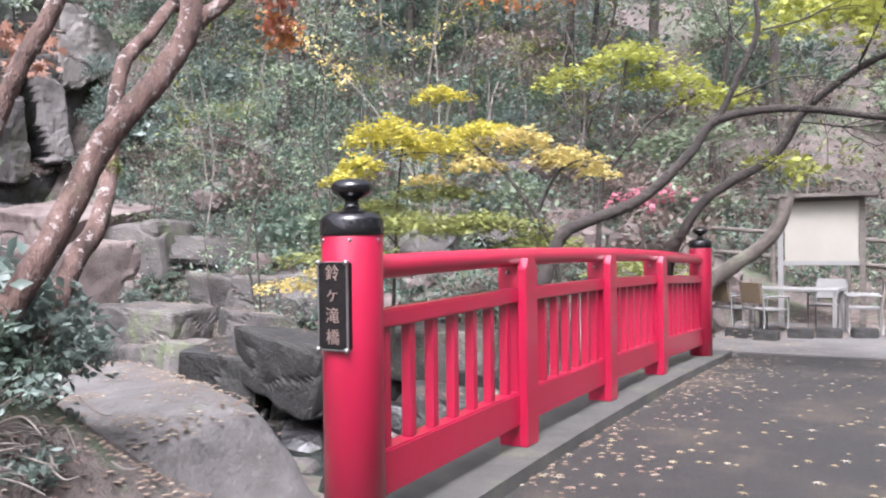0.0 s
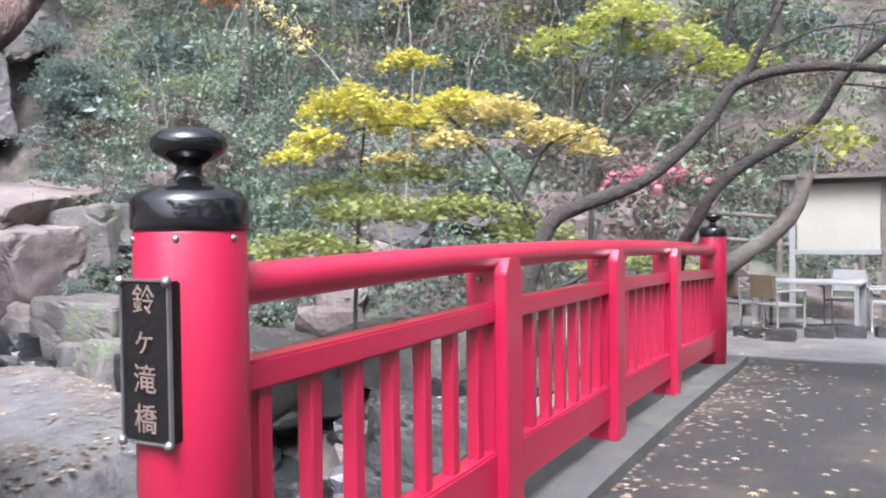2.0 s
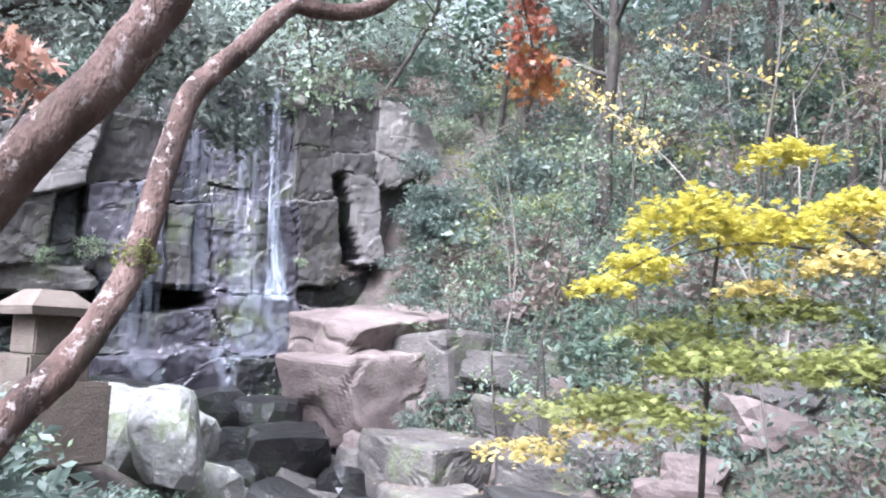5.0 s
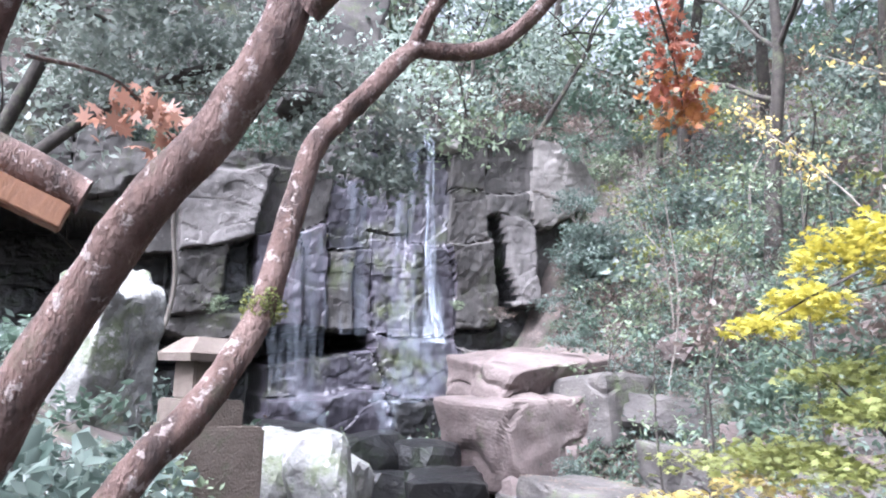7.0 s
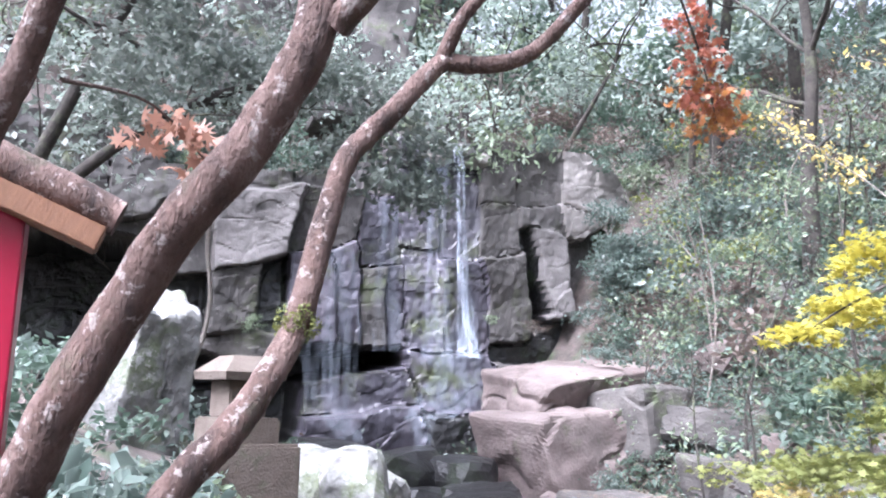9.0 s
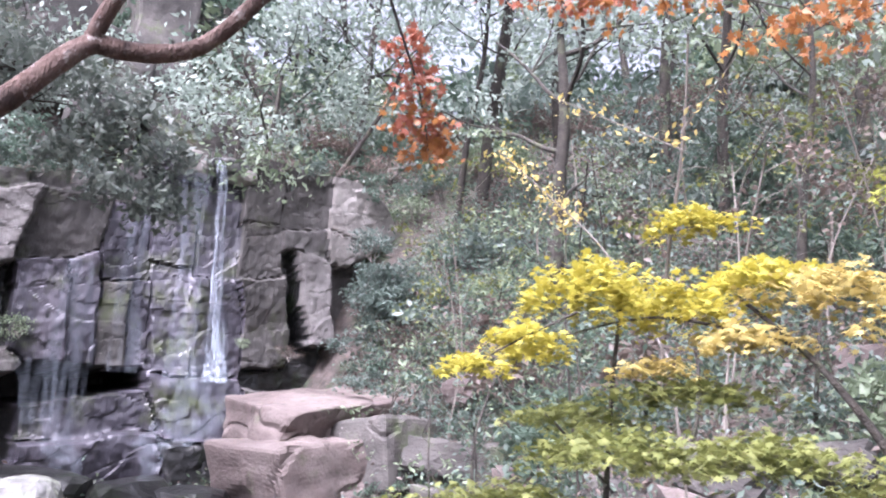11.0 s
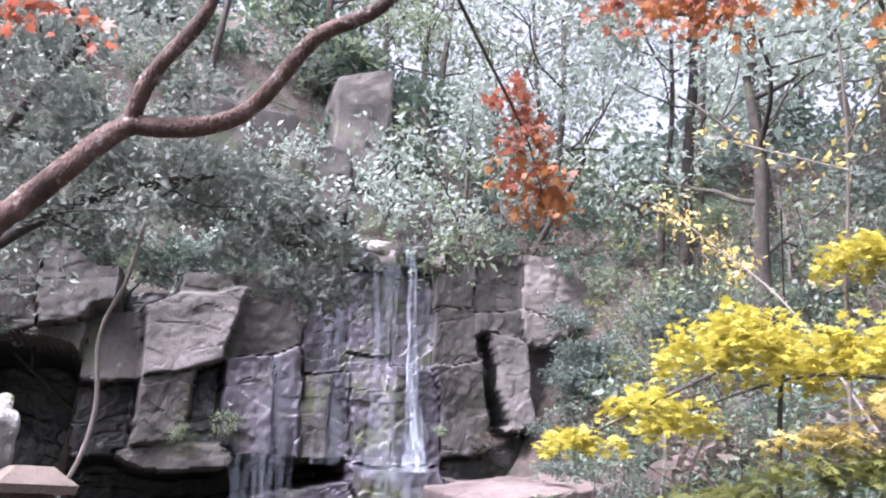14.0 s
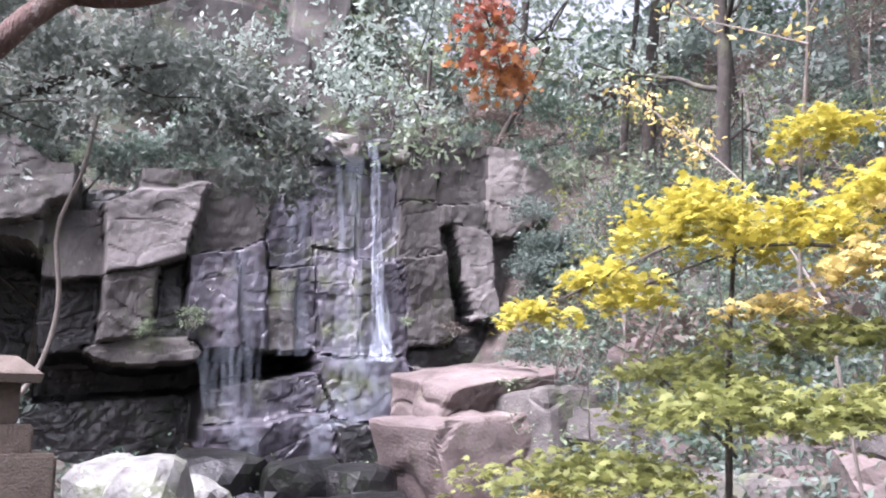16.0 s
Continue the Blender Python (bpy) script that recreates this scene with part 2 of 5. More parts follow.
M_FALL = water_material("falling_water", 0.48, (6, 12, 0.5))
M_SPRAY = water_material("thin_water", 0.12, (5, 7, 0.5))
M_FAN = water_material("spreading_water", 0.13, (4, 4, 0.6))
M_POOL = mat("stream_water", [(0.012, 0.015, 0.014), (0.03, 0.035, 0.032)], 2, 0.06, 0.25, 9)


# ---- mesh builders ----
def mesh_object(name, verts, faces, materials, smooth=False, indices=None):
    me = bpy.data.meshes.new(name)
    me.from_pydata([tuple(v) for v in verts], [], [tuple(f) for f in faces])
    for m in materials if isinstance(materials, (list, tuple)) else [materials]:
        me.materials.append(m)
    if smooth:
        me.polygons.foreach_set("use_smooth", [True] * len(me.polygons))
    if indices is not None:
        me.polygons.foreach_set("material_index", list(indices))
    me.update()
    return new(name, me)


def part(ob, parent):
    ob.parent = parent
    return ob


def box(name, lo, hi, material, bevel=0.008, segments=2):
    bm = bmesh.new()
    bmesh.ops.create_cube(bm, size=1)
    c = [(a + b) / 2 for a, b in zip(lo, hi)]
    for v in bm.verts:
        v.co = Vector((c[i] + v.co[i] * (hi[i] - lo[i]) for i in range(3)))
    if bevel:
        bmesh.ops.bevel(bm, geom=bm.edges[:], offset=bevel, segments=segments, affect="EDGES")
    me = bpy.data.meshes.new(name)
    bm.to_mesh(me)
    bm.free()
    me.materials.append(material)
    return new(name, me)


def lathe(name, profile, material, n=40):
    verts, faces = [], []
    for r, z in profile:
        for i in range(n):
            a = 2 * math.pi * i / n
            verts.append((r * math.cos(a), r * math.sin(a), z))
    for j in range(len(profile) - 1):
        for i in range(n):
            k = (i + 1) % n
            faces.append((j * n + i, j * n + k, (j + 1) * n + k, (j + 1) * n + i))
    faces.append(tuple(range(n))[::-1])
    faces.append(tuple((len(profile) - 1) * n + i for i in range(n)))
    return mesh_object(name, verts, faces, material, True)


def smooth_path(points, per=6):
    p = [Vector(q) for q in points]
    out = []
    for i in range(len(p) - 1):
        a, b, c, d = p[max(i - 1, 0)], p[i], p[i + 1], p[min(i + 2, len(p) - 1)]
        for j in range(per):
            t = j / per
            out.append(0.5 * ((2 * b) + (c - a) * t + (2 * a - 5 * b + 4 * c - d) * t * t + (3 * b - a - 3 * c + d) * t ** 3))
    out.append(p[-1])
    return out


def tube_data(points, r0, r1, n=10, rough=0.13, per=6, seed=0.0):
    """Vertices and faces of a tapered, slightly lumpy limb."""
    path = smooth_path(points, per)
    verts, faces = [], []
    up = Vector((0.31, 0.2, 0.93))
    for k, q in enumerate(path):
        d = (path[min(k + 1, len(path) - 1)] - path[max(k - 1, 0)]).normalized()
        u = d.cross(up)
        if u.length < 0.05:
            u = d.cross(Vector((1, 0, 0)))
        u.normalize()
        w = d.cross(u)
        t = k / (len(path) - 1)
        r = r0 + (r1 - r0) * t
        for i in range(n):
            a = 2 * math.pi * i / n
            o = u * math.cos(a) + w * math.sin(a)
            s = 1 + rough * noise.noise((q + o * r) * (1.2 / max(r, 0.03)) * 0.5 + Vector((seed, 0, 0)))
            verts.append(q + o * r * s)
    for k in range(len(path) - 1):
        for i in range(n):
            j = (i + 1) % n
            faces.append((k * n + i, k * n + j, (k + 1) * n + j, (k + 1) * n + i))
    faces.append(tuple(range(n)))
    faces.append(tuple((len(path) - 1) * n + i for i in range(n))[::-1])
    return verts, faces


def limbs(name, items, material):
    """Several limbs joined into one mesh: items are (points, r0, r1, sides)."""
    V, F = [], []
    for i, (pts, r0, r1, n) in enumerate(items):
        v, f = tube_data(pts, r0, r1, n, seed=i * 3.7)
        o = len(V)
        V += v
        F += [tuple(a + o for a in g) for g in f]
    return mesh_object(name, V, F, material, True)


# leaf outlines: a pointed oval folded on its rib, and a five-lobed maple leaf
OVAL = np.array([(0, -.5, 0), (.26, .02, .07), (0, .55, -.03), (-.26, .02, .07)])
OVAL_F = [(0, 1, 2), (0, 2, 3)]


def maple_outline():
    pts = []
    tips = [(-58, .42), (-12, .56), (90 - 50, .62), (90, .72), (140, .62), (192, .56), (238, .42)]
    for i, (a, r) in enumerate(tips):
        pts.append((r * math.cos(radians(a)), r * math.sin(radians(a)), -0.06))
        if i < len(tips) - 1:
            b = (a + tips[i + 1][0]) / 2
            pts.append((.24 * math.cos(radians(b)), .24 * math.sin(radians(b)), 0.02))
    pts.append((0, -.2, 0.02))
    return np.array(pts)


MAPLE = maple_outline()
MAPLE_F = [tuple(range(len(MAPLE)))]


def leaves(name, centres, sizes, material, flat=0.5, shape="oval", rng=None):
    """Many small leaves in one mesh. flat: 0 any way round, 1 all lying level."""
    rng = rng or np.random.default_rng(1)
    tpl, fc = (OVAL, OVAL_F) if shape == "oval" else (MAPLE, MAPLE_F)
    n = len(centres)
    nrm = rng.normal(size=(n, 3))
    nrm /= np.linalg.norm(nrm, axis=1)[:, None]
    nrm = nrm * (1 - flat) + np.array((0, 0, 1.0)) * flat
    nrm /= np.linalg.norm(nrm, axis=1)[:, None] + 1e-9
    a = rng.normal(size=(n, 3))
    u = np.cross(nrm, a)
    u /= np.linalg.norm(u, axis=1)[:, None] + 1e-9
    v = np.cross(nrm, u)
    s = np.asarray(sizes)[:, None, None]
    P = centres[:, None, :] + s * (tpl[None, :, :1] * u[:, None] + tpl[None, :, 1:2] * v[:, None] + tpl[None, :, 2:] * nrm[:, None])
    k = len(tpl)
    verts = P.reshape(-1, 3)
    me = bpy.data.meshes.new(name)
    per = len(fc)
    loops = np.concatenate([np.concatenate([np.array(f) for f in fc])[None] + np.arange(n)[:, None] * k], axis=0).reshape(-1)
    me.vertices.add(len(verts))
    me.vertices.foreach_set("co", verts.astype(np.float32).reshape(-1))
    me.loops.add(len(loops))
    me.loops.foreach_set("vertex_index", loops.astype(np.int32))
    me.polygons.add(n * per)
    lens = np.tile([len(f) for f in fc], n)
    me.polygons.foreach_set("loop_start", np.concatenate([[0], np.cumsum(lens)[:-1]]).astype(np.int32))
    me.materials.append(material)
    me.update(calc_edges=True)
    me.validate()
    return new(name, me)


def blob(rng, n, c, r, hollow=0.5):
    """Points in an uneven ellipsoid, thicker towards its skin."""
    d = rng.normal(size=(n, 3))
    d /= np.linalg.norm(d, axis=1)[:, None]
    rad = rng.uniform(hollow, 1, n) ** 0.6
    lump = 1 + 0.3 * np.sin(d[:, 0] * 5 + c[0]) * np.cos(d[:, 1] * 4 + c[1])
    return np.array(c) + d * (rad * lump)[:, None] * np.array(r)


def rock(name, c, half, turn, seed, material, sub=3, cuts=9, tilt=(0, 0), label="", boxy=1.0, lump=0.1, category="rock", group=""):
    """A broken, faceted stone: a ball cut by random planes, then roughened."""
    rng = np.random.default_rng(seed)
    bm = bmesh.new()
    bmesh.ops.create_icosphere(bm, subdivisions=sub, radius=1)
    P = np.array([v.co for v in bm.verts])
    P /= np.linalg.norm(P, axis=1)[:, None]
    planes = [np.array(d, float) for d in ((1, 0, 0), (-1, 0, 0), (0, 1, 0), (0, -1, 0), (0, 0, 1), (0, 0, -1))]
    dist = [1 * boxy * rng.uniform(0.93, 1.05) for _ in planes]
    planes = [d + rng.normal(size=3) * 0.13 for d in planes]
    for _ in range(cuts):
        d = rng.normal(size=3)
        planes.append(d / np.linalg.norm(d))
        dist.append(rng.uniform(0.98, 1.3))
    R = np.zeros(len(P))
    for d, k in zip(planes, dist):
        R += np.maximum(P @ (d / np.linalg.norm(d)) / k, 0) ** 16
    R = R ** (-1 / 16)
    Q = P * R[:, None] * np.array(half)
    m = pose(*c, tilt[0], tilt[1], turn)
    big = sum(half) / 3
    off = Vector((seed * 1.37 % 50, seed * 2.11 % 50, 0))
    for v, q in zip(bm.verts, Q):
        q = Vector(q)
        g = noise.fractal(q * (1.3 / big) + off, 1.0, 2.0, 4) * lump * big * 0.7
        g += noise.noise(q * (5 / big) + off) * lump * big * 0.2
        v.co = q + q.normalized() * g
    me = bpy.data.meshes.new(name)
    bm.to_mesh(me)
    bm.free()
    me.materials.append(material)
    ob = new(name, me)
    ob.matrix_world = m
    if label:
        tagged(ob, label, category, group)
    return ob


def block(name, c, half, turn, seed, material, n=16, tilt=(0, 0), label="", skew=0.3, rough=0.085, category="rock", group=""):
    """A squared, cracked block of bedrock: a cube with skewed corners, worn edges and a chipped, layered face."""
    rng = np.random.default_rng(seed)
    off = rng.uniform(-skew, skew, (2, 2, 2, 3))
    H = Vector(half)
    big = (half[0] * half[1] * half[2]) ** (1 / 3)
    o = Vector((seed * 1.7 % 40, seed * 2.3 % 40, 0))
    index, V, F = {}, [], []

    def vert(p):
        key = tuple(round(a, 5) for a in p)
        if key not in index:
            q = np.array(p)
            t = (q + 1) / 2
            w = np.zeros(3)
            for i in (0, 1):
                for j in (0, 1):
                    for k in (0, 1):
                        w += off[i, j, k] * (t[0] if i else 1 - t[0]) * (t[1] if j else 1 - t[1]) * (t[2] if k else 1 - t[2])
            r = (np.abs(q) ** 22).sum() ** (1 / 22)
            v = Vector(q / r + w)
            v = Vector((v.x * H.x, v.y * H.y, v.z * H.z))
            d = Vector(q).normalized()
            g = noise.fractal(v * (1.1 / big) + o, 1.0, 2.0, 3) * 0.9
            g += 0.14 * (abs(noise.noise(Vector((v.x * .5, v.y * .5, v.z * 2.2)) * (1.0 / big) + o)) - .25)
            g -= 1.1 * max(0.0, 0.09 - abs(noise.noise(v * (0.9 / big) + o * 2))) / 0.09 * .6
            index[key] = len(V)
            V.append(v + d * g * rough * big)
        return index[key]
    L = [-1 + 2 * i / n for i in range(n + 1)]
    for ax in range(3):
        for side in (-1, 1):
            for i in range(n):
                for j in range(n):
                    f = []
                    for a, b in ((i, j), (i + 1, j), (i + 1, j + 1), (i, j + 1)):
                        p = [0, 0, 0]
                        p[ax], p[(ax + 1) % 3], p[(ax + 2) % 3] = side, L[a], L[b]
                        f.append(vert(p))
                    F.append(f if side > 0 else f[::-1])
    ob = mesh_object(name, V, F, material)
    ob.matrix_world = pose(*c, tilt[0], tilt[1], turn)
    if label:
        tagged(ob, label, category, group)
    return ob


# ---- ground ----
GROUND_A = [(-3, 2, -.2), (-3.2, 4, -1.0), (-4.5, 4.0, -1.1), (-5.2, 3.0, -.7), (-4.5, 5.5, -1.5), (-6.2, 7.0, -1.6), (-8.8, 8.6, -1.7), (-7.2, 5.6, -.6), (-6.2, 4, .45), (-6.5, 2.5, .8),
            (-9, 4.6, .8), (-11.5, 5.5, .95), (-13, 8, -.3), (-10, 10.8, -1.9), (-8, 10.8, -1.9), (-12.5, 12, -1.6), (-5, 8.7, -2.1), (-2.2, 7.3, -2.4),
            (3, 6.5, -2.6), (9, 6, -2.8), (-17, 10.3, -1.0), (-20, 10.5, .0), (-20.5, 7.5, .4), (-18, 4.5, 1.4), (-25.4, 3, .2), (-27, 1.5, 6), (0, -3, -.2), (-6, -3, .9), (-14, 0, 3)]
GROUND_B = [(-14, 15.5, -.3), (-17, 16.8, 1.9), (-19, 18.7, 5.2), (-15, 18.6, 4.6), (-9, 13.6, .1), (-9, 17, 2.8), (-5, 13, -.3), (-5, 17.5, 1.3), (-1, 19, .0),
            (-1.5, 24, 3.2), (5, 20, .3), (12, 22, 2.5), (-2.5, 13, -.2), (4, 13, -.2), (-27, 10, 8.4), (-26.6, 14, 8.9), (-27, 6.5, 7.8), (-25.4, 10, .2),
            (-23.6, 14.5, 1.0), (-25, 12, .4), (-25.4, 7, .0), (-22.6, 18.6, 8.0), (-29, 10, 14.2), (-28.6, 14.5, 12.6), (-29, 5.5, 13.8), (-28, 18.5, 11.0), (-32, 10, 19), (-32, 4, 19), (-32, 15, 17.5), (-20, 23, 9.5), (-12, 23, 7), (-5, 26, 6), (-31, -2, 17), (8, -4, -.2), (10, 14, -.2)]
GROUND_C = [(-40, 5, 26), (-40, 25, 17), (-30, 35, 18), (-15, 38, 17), (0, 38, 12), (14, 36, 10), (-25, -8, 12), (-12, -12, 6), (-36, 13, 23), (-50, 40, 24), (-60, 0, 34), (20, 45, 16), (0, -14, 0), (24, 5, 1), (24, 24, 4)]
GP = np.array(GROUND_A + GROUND_B + GROUND_C, float)
K = np.linalg.norm(GP[:, None, :2] - GP[None, :, :2], axis=2)
GW = np.linalg.solve(np.block([[K, np.ones((len(GP), 1))], [np.ones((1, len(GP))), np.zeros((1, 1))]]), np.append(GP[:, 2], 0))


def height(x, y):
    x, y = np.asarray(x, float), np.asarray(y, float)
    r = np.sqrt((x[..., None] - GP[:, 0]) ** 2 + (y[..., None] - GP[:, 1]) ** 2)
    return r @ GW[:-1] + GW[-1]


def ground_z(x, y):
    return float(height(x, y)) + 0.16 * noise.fractal(Vector((x * 0.5, y * 0.5, 0)), 1.0, 2.0, 4)


def build_ground():
    xs = np.concatenate([np.linspace(-400, -46, 12)[:-1], np.linspace(-46, -27, 30)[:-1], np.linspace(-27, 3, 150), np.linspace(3, 30, 30)[1:], np.linspace(30, 400, 12)[1:]])
    ys = np.concatenate([np.linspace(-400, -15, 12)[:-1], np.linspace(-15, 0, 20)[:-1], np.linspace(0, 27, 135), np.linspace(27, 48, 30)[1:], np.linspace(48, 400, 12)[1:]])
    V, F = [], []
    for y in ys:
        for x in xs:
            z = ground_z(min(max(x, -60), 40), min(max(y, -20), 60))
            if -2.7 < x and not (2.8 < y < 11.6) and y < 17:
                z = min(z, -0.16 - 0.05 * (y > 11))
            V.append((x, y, z))
    nx = len(xs)
    for j in range(len(ys) - 1):
        for i in range(nx - 1):
            F.append((j * nx + i, j * nx + i + 1, (j + 1) * nx + i + 1, (j + 1) * nx + i))
    return tagged(mesh_object("ground", V, F, M_SOIL, True), "brown leaf-littered hillside soil with moss patches", "ground", kind="structure")


build_ground()


def deck_z(y):
    """The gentle arch of the bridge: the foot of its railing."""
    t = (y - 3.17) / 7.9
    return 0.0 + 0.12 * t * (1 - t) * 1.6 - 0.13 * max(0.0, t) ** 1.5


def strip(name, x0, x1, y0, y1, dz, thick, material, n=40, wob=0.0):
    V, F = [], []
    for i in range(n + 1):
        y = y0 + (y1 - y0) * i / n
        z = (deck_z(min(max(y, 3.17), 11.2))) + dz
        w = wob * noise.noise(Vector((y * 1.5, 0, 0)))
        V += [(x0, y, z), (x1 + w, y, z), (x1 + w, y, z - thick), (x0, y, z - thick)]
    for i in range(n):
        a, b = 4 * i, 4 * i + 4
        F += [(a, a + 1, b + 1, b), (a + 1, a + 2, b + 2, b + 1), (a + 2, a + 3, b + 3, b + 2), (a + 3, a, b, b + 3)]
    F += [(0, 3, 2, 1), (4 * n, 4 * n + 1, 4 * n + 2, 4 * n + 3)]
    return mesh_object(name, V, F, material)


tagged(strip("road", -1.93, 2.6, -6, 12.2, -0.09, 0.5, M_ROAD), "worn grey asphalt path with scattered leaves", "road", kind="structure")
tagged(strip("kerb", -2.5, -1.93, 2.7, 11.75, 0.0, 0.7, M_CONC), "mossy concrete kerb under the red railing", "kerb", kind="structure")
tagged(strip("pavement", -4.2, 9, 12.2, 20, -0.07, 0.2, M_GRAVEL, wob=0.3), "pale grey gravel resting place", "pavement", kind="structure")
tagged(strip("roadside", 2.6, 12, -6, 12.2, -0.10, 0.5, M_GRAVEL), "pale gravel verge beside the path", "verge", kind="structure")


# ---- red railing ----
RX = -2.2
POSTS = [3.17, 5.08, 6.9, 8.72, 11.06]


def beam(name, y0, y1, z0, z1, hx, material, cx=RX, bev=0.01):
    """A straight square bar between two posts, following the arch."""
    a, b = deck_z(y0), deck_z(y1)
    bm = bmesh.new()
    vs = [bm.verts.new((cx + sx * hx, y, d + z)) for y, d in ((y0, a), (y1, b)) for sx, z in ((-1, z0), (1, z0), (1, z1), (-1, z1))]
    for f in ((0, 1, 2, 3), (7, 6, 5, 4), (0, 4, 5, 1), (1, 5, 6, 2), (2, 6, 7, 3), (3, 7, 4, 0)):
        bm.faces.new([vs[i] for i in f])
    bmesh.ops.recalc_face_normals(bm, faces=bm.faces)
    bmesh.ops.bevel(bm, geom=bm.edges[:], offset=bev, segments=2, affect="EDGES")
    me = bpy.data.meshes.new(name)
    bm.to_mesh(me)
    bm.free()
    me.materials.append(material)
    return new(name, me)


def mid_post(y, rail):
    d = deck_z(y)
    lo = part(box("post", (RX - 0.1, y - 0.085, d - 0.02), (RX + 0.045, y + 0.085, d + 1.2), M_RED, 0.006), rail)
    bm = bmesh.new()
    x0, x1, w = RX + 0.045, RX + 0.105, 0.1
    prof = [(-w, d), (w, d), (w, d + 1.17), (w * 0.62, d + 1.235), (-w * 0.62, d + 1.235), (-w, d + 1.17)]
    A = [bm.verts.new((x0, y + p, z)) for p, z in prof]
    B = [bm.verts.new((x1, y + p, z)) for p, z in prof]
    bm.faces.new(A)
    bm.faces.new(B[::-1])
    for i in range(6):
        j = (i + 1) % 6
        bm.faces.new((A[i], B[i], B[j], A[j]))
    bmesh.ops.recalc_face_normals(bm, faces=bm.faces)
    bmesh.ops.bevel(bm, geom=bm.edges[:], offset=0.006, segments=2, affect="EDGES")
    me = bpy.data.meshes.new("post_front")
    bm.to_mesh(me)
    bm.free()
    me.materials.append(M_RED)
    part(new("post_front", me), rail)
    b = part(lathe("bolt", [(0.0, 0), (0.012, 0.0), (0.012, 0.01), (0.007, 0.016)], M_STEEL, 8), rail)
    b.matrix_basis = pose(RX - 0.03, y - 0.09, d + 1.14, 90, 0, 0)
    return lo


def end_post(y, rail, plate):
    d, R = deck_z(y), 0.142
    p = part(lathe("end_post", [(R, d - 0.4), (R, d + 1.39), (R - 0.004, d + 1.4)], M_RED, 48), rail)
    p.matrix_basis = pose(RX, y, 0)
    cap = part(lathe("cap", [(R + .004, d + 1.398), (R + .006, d + 1.41), (R + .005, d + 1.468), (R - .01, d + 1.49), (R - .05, d + 1.507), (.055, d + 1.512), (.04, d + 1.522),
                             (.031, d + 1.545), (.034, d + 1.563), (.06, d + 1.575), (.088, d + 1.592), (.097, d + 1.612), (.093, d + 1.632), (.07, d + 1.65), (.035, d + 1.659), (.004, d + 1.661)], M_BLACK, 48), p)
    for a in (-120, -60, 0, 60):
        s = part(lathe("screw", [(0.0, 0), (0.009, 0), (0.008, 0.004), (0.003, 0.007)], M_STEEL, 8), p)
        s.matrix_basis = Matrix.Rotation(radians(a), 4, "Z") @ pose(R, 0, d + 1.375, 0, 90, 0)
    if plate:
        pl = part(box("nameplate", (-0.078, -R - 0.016, d + 0.885), (0.078, -R + 0.035, d + 1.275), M_PLATE, 0.004), p)
        rim = 0.007
        for lo, hi in (((-.082, d + .88), (-.075, d + 1.28)), ((.075, d + .88), (.082, d + 1.28)), ((-.075, d + .88), (.075, d + .887)), ((-.075, d + 1.273), (.075, d + 1.28))):
            part(box("plate_rim", (lo[0], -R - 0.02, lo[1]), (hi[0], -R - 0.006, hi[1]), M_STEEL, 0.002), pl)
        for sx in (-1, 1):
            for z in (d + .885, d + 1.275):
                s = part(lathe("corner_stud", [(0, 0), (.013, 0), (.012, .012), (.005, .018)], M_STEEL, 12), pl)
                s.matrix_basis = pose(sx * .077, -R - .014, z, 90, 0, 0)
        for i, ch in enumerate("鈴ヶ滝橋"):
            cu = bpy.data.curves.new("letter", "FONT")
            cu.body, cu.size, cu.align_x, cu.align_y, cu.extrude = ch, 0.076, "CENTER", "CENTER", 0.0015
            cu.materials.append(M_COPPER)
            o = part(new("letter", cu), pl)
            o.matrix_basis = pose(0, -R - 0.0185, d + 1.225 - i * 0.096, 90, 0, 0)
    return p


def red_railing():
    rail = new("bridge_railing")
    tagged(rail, "glossy red painted bridge railing with black capped round posts", "railing")
    end_post(POSTS[0], rail, True)
    end_post(POSTS[-1], rail, False)
    for y in POSTS[1:-1]:
        mid_post(y, rail)
    pts = [(RX, y, deck_z(y) + 1.24) for y in np.linspace(POSTS[0] + 0.1, POSTS[-1] - 0.1, 15)]
    v, f = tube_data(pts, 0.06, 0.06, 24, 0.0, 4)
    part(mesh_object("top_rail", v, f, M_RED, True), rail)
    for a, b in zip(POSTS, POSTS[1:]):
        y0 = a + (0.12 if a == POSTS[0] else 0.08)
        y1 = b - (0.12 if b == POSTS[-1] else 0.08)
        part(beam("middle_rail", y0, y1, 0.945, 1.035, 0.05, M_RED), rail)
        part(beam("bottom_rail", y0, y1, 0.14, 0.36, 0.055, M_RED), rail)
        n = 9 if b == POSTS[-1] else 7
        for i in range(n):
            y = y0 + (y1 - y0) * (i + 0.55) / (n + 0.1)
            d = deck_z(y)
            part(box("baluster", (RX - 0.028, y - 0.028, d + 0.355), (RX + 0.028, y + 0.028, d + 0.95), M_RED, 0.004, 1), rail)
    return rail


red_railing()


# ---- waterfall cliff ----


def cliff_block(y0, y1, z0, z1, front, depth, seed, material, label, lean=0):
    return block("cliff_rock", (front - depth / 2, (y0 + y1) / 2, (z0 + z1) / 2), (depth / 2, (y1 - y0) / 2 * 1.05, (z1 - z0) / 2 * 1.05), 0, seed, material, 18, (0, lean),
                 label, group="rocks of the waterfall cliff")


def cliff_top(y):
    return float(np.interp(y, (0, 4, 5.5, 8.5, 11.5, 12.4, 12.9, 14, 17, 18.2, 19.5), (7.6, 7.9, 6.9, 7.2, 8.1, 8.25, 8.2, 8.75, 8.7, 8.3, 6.5)))


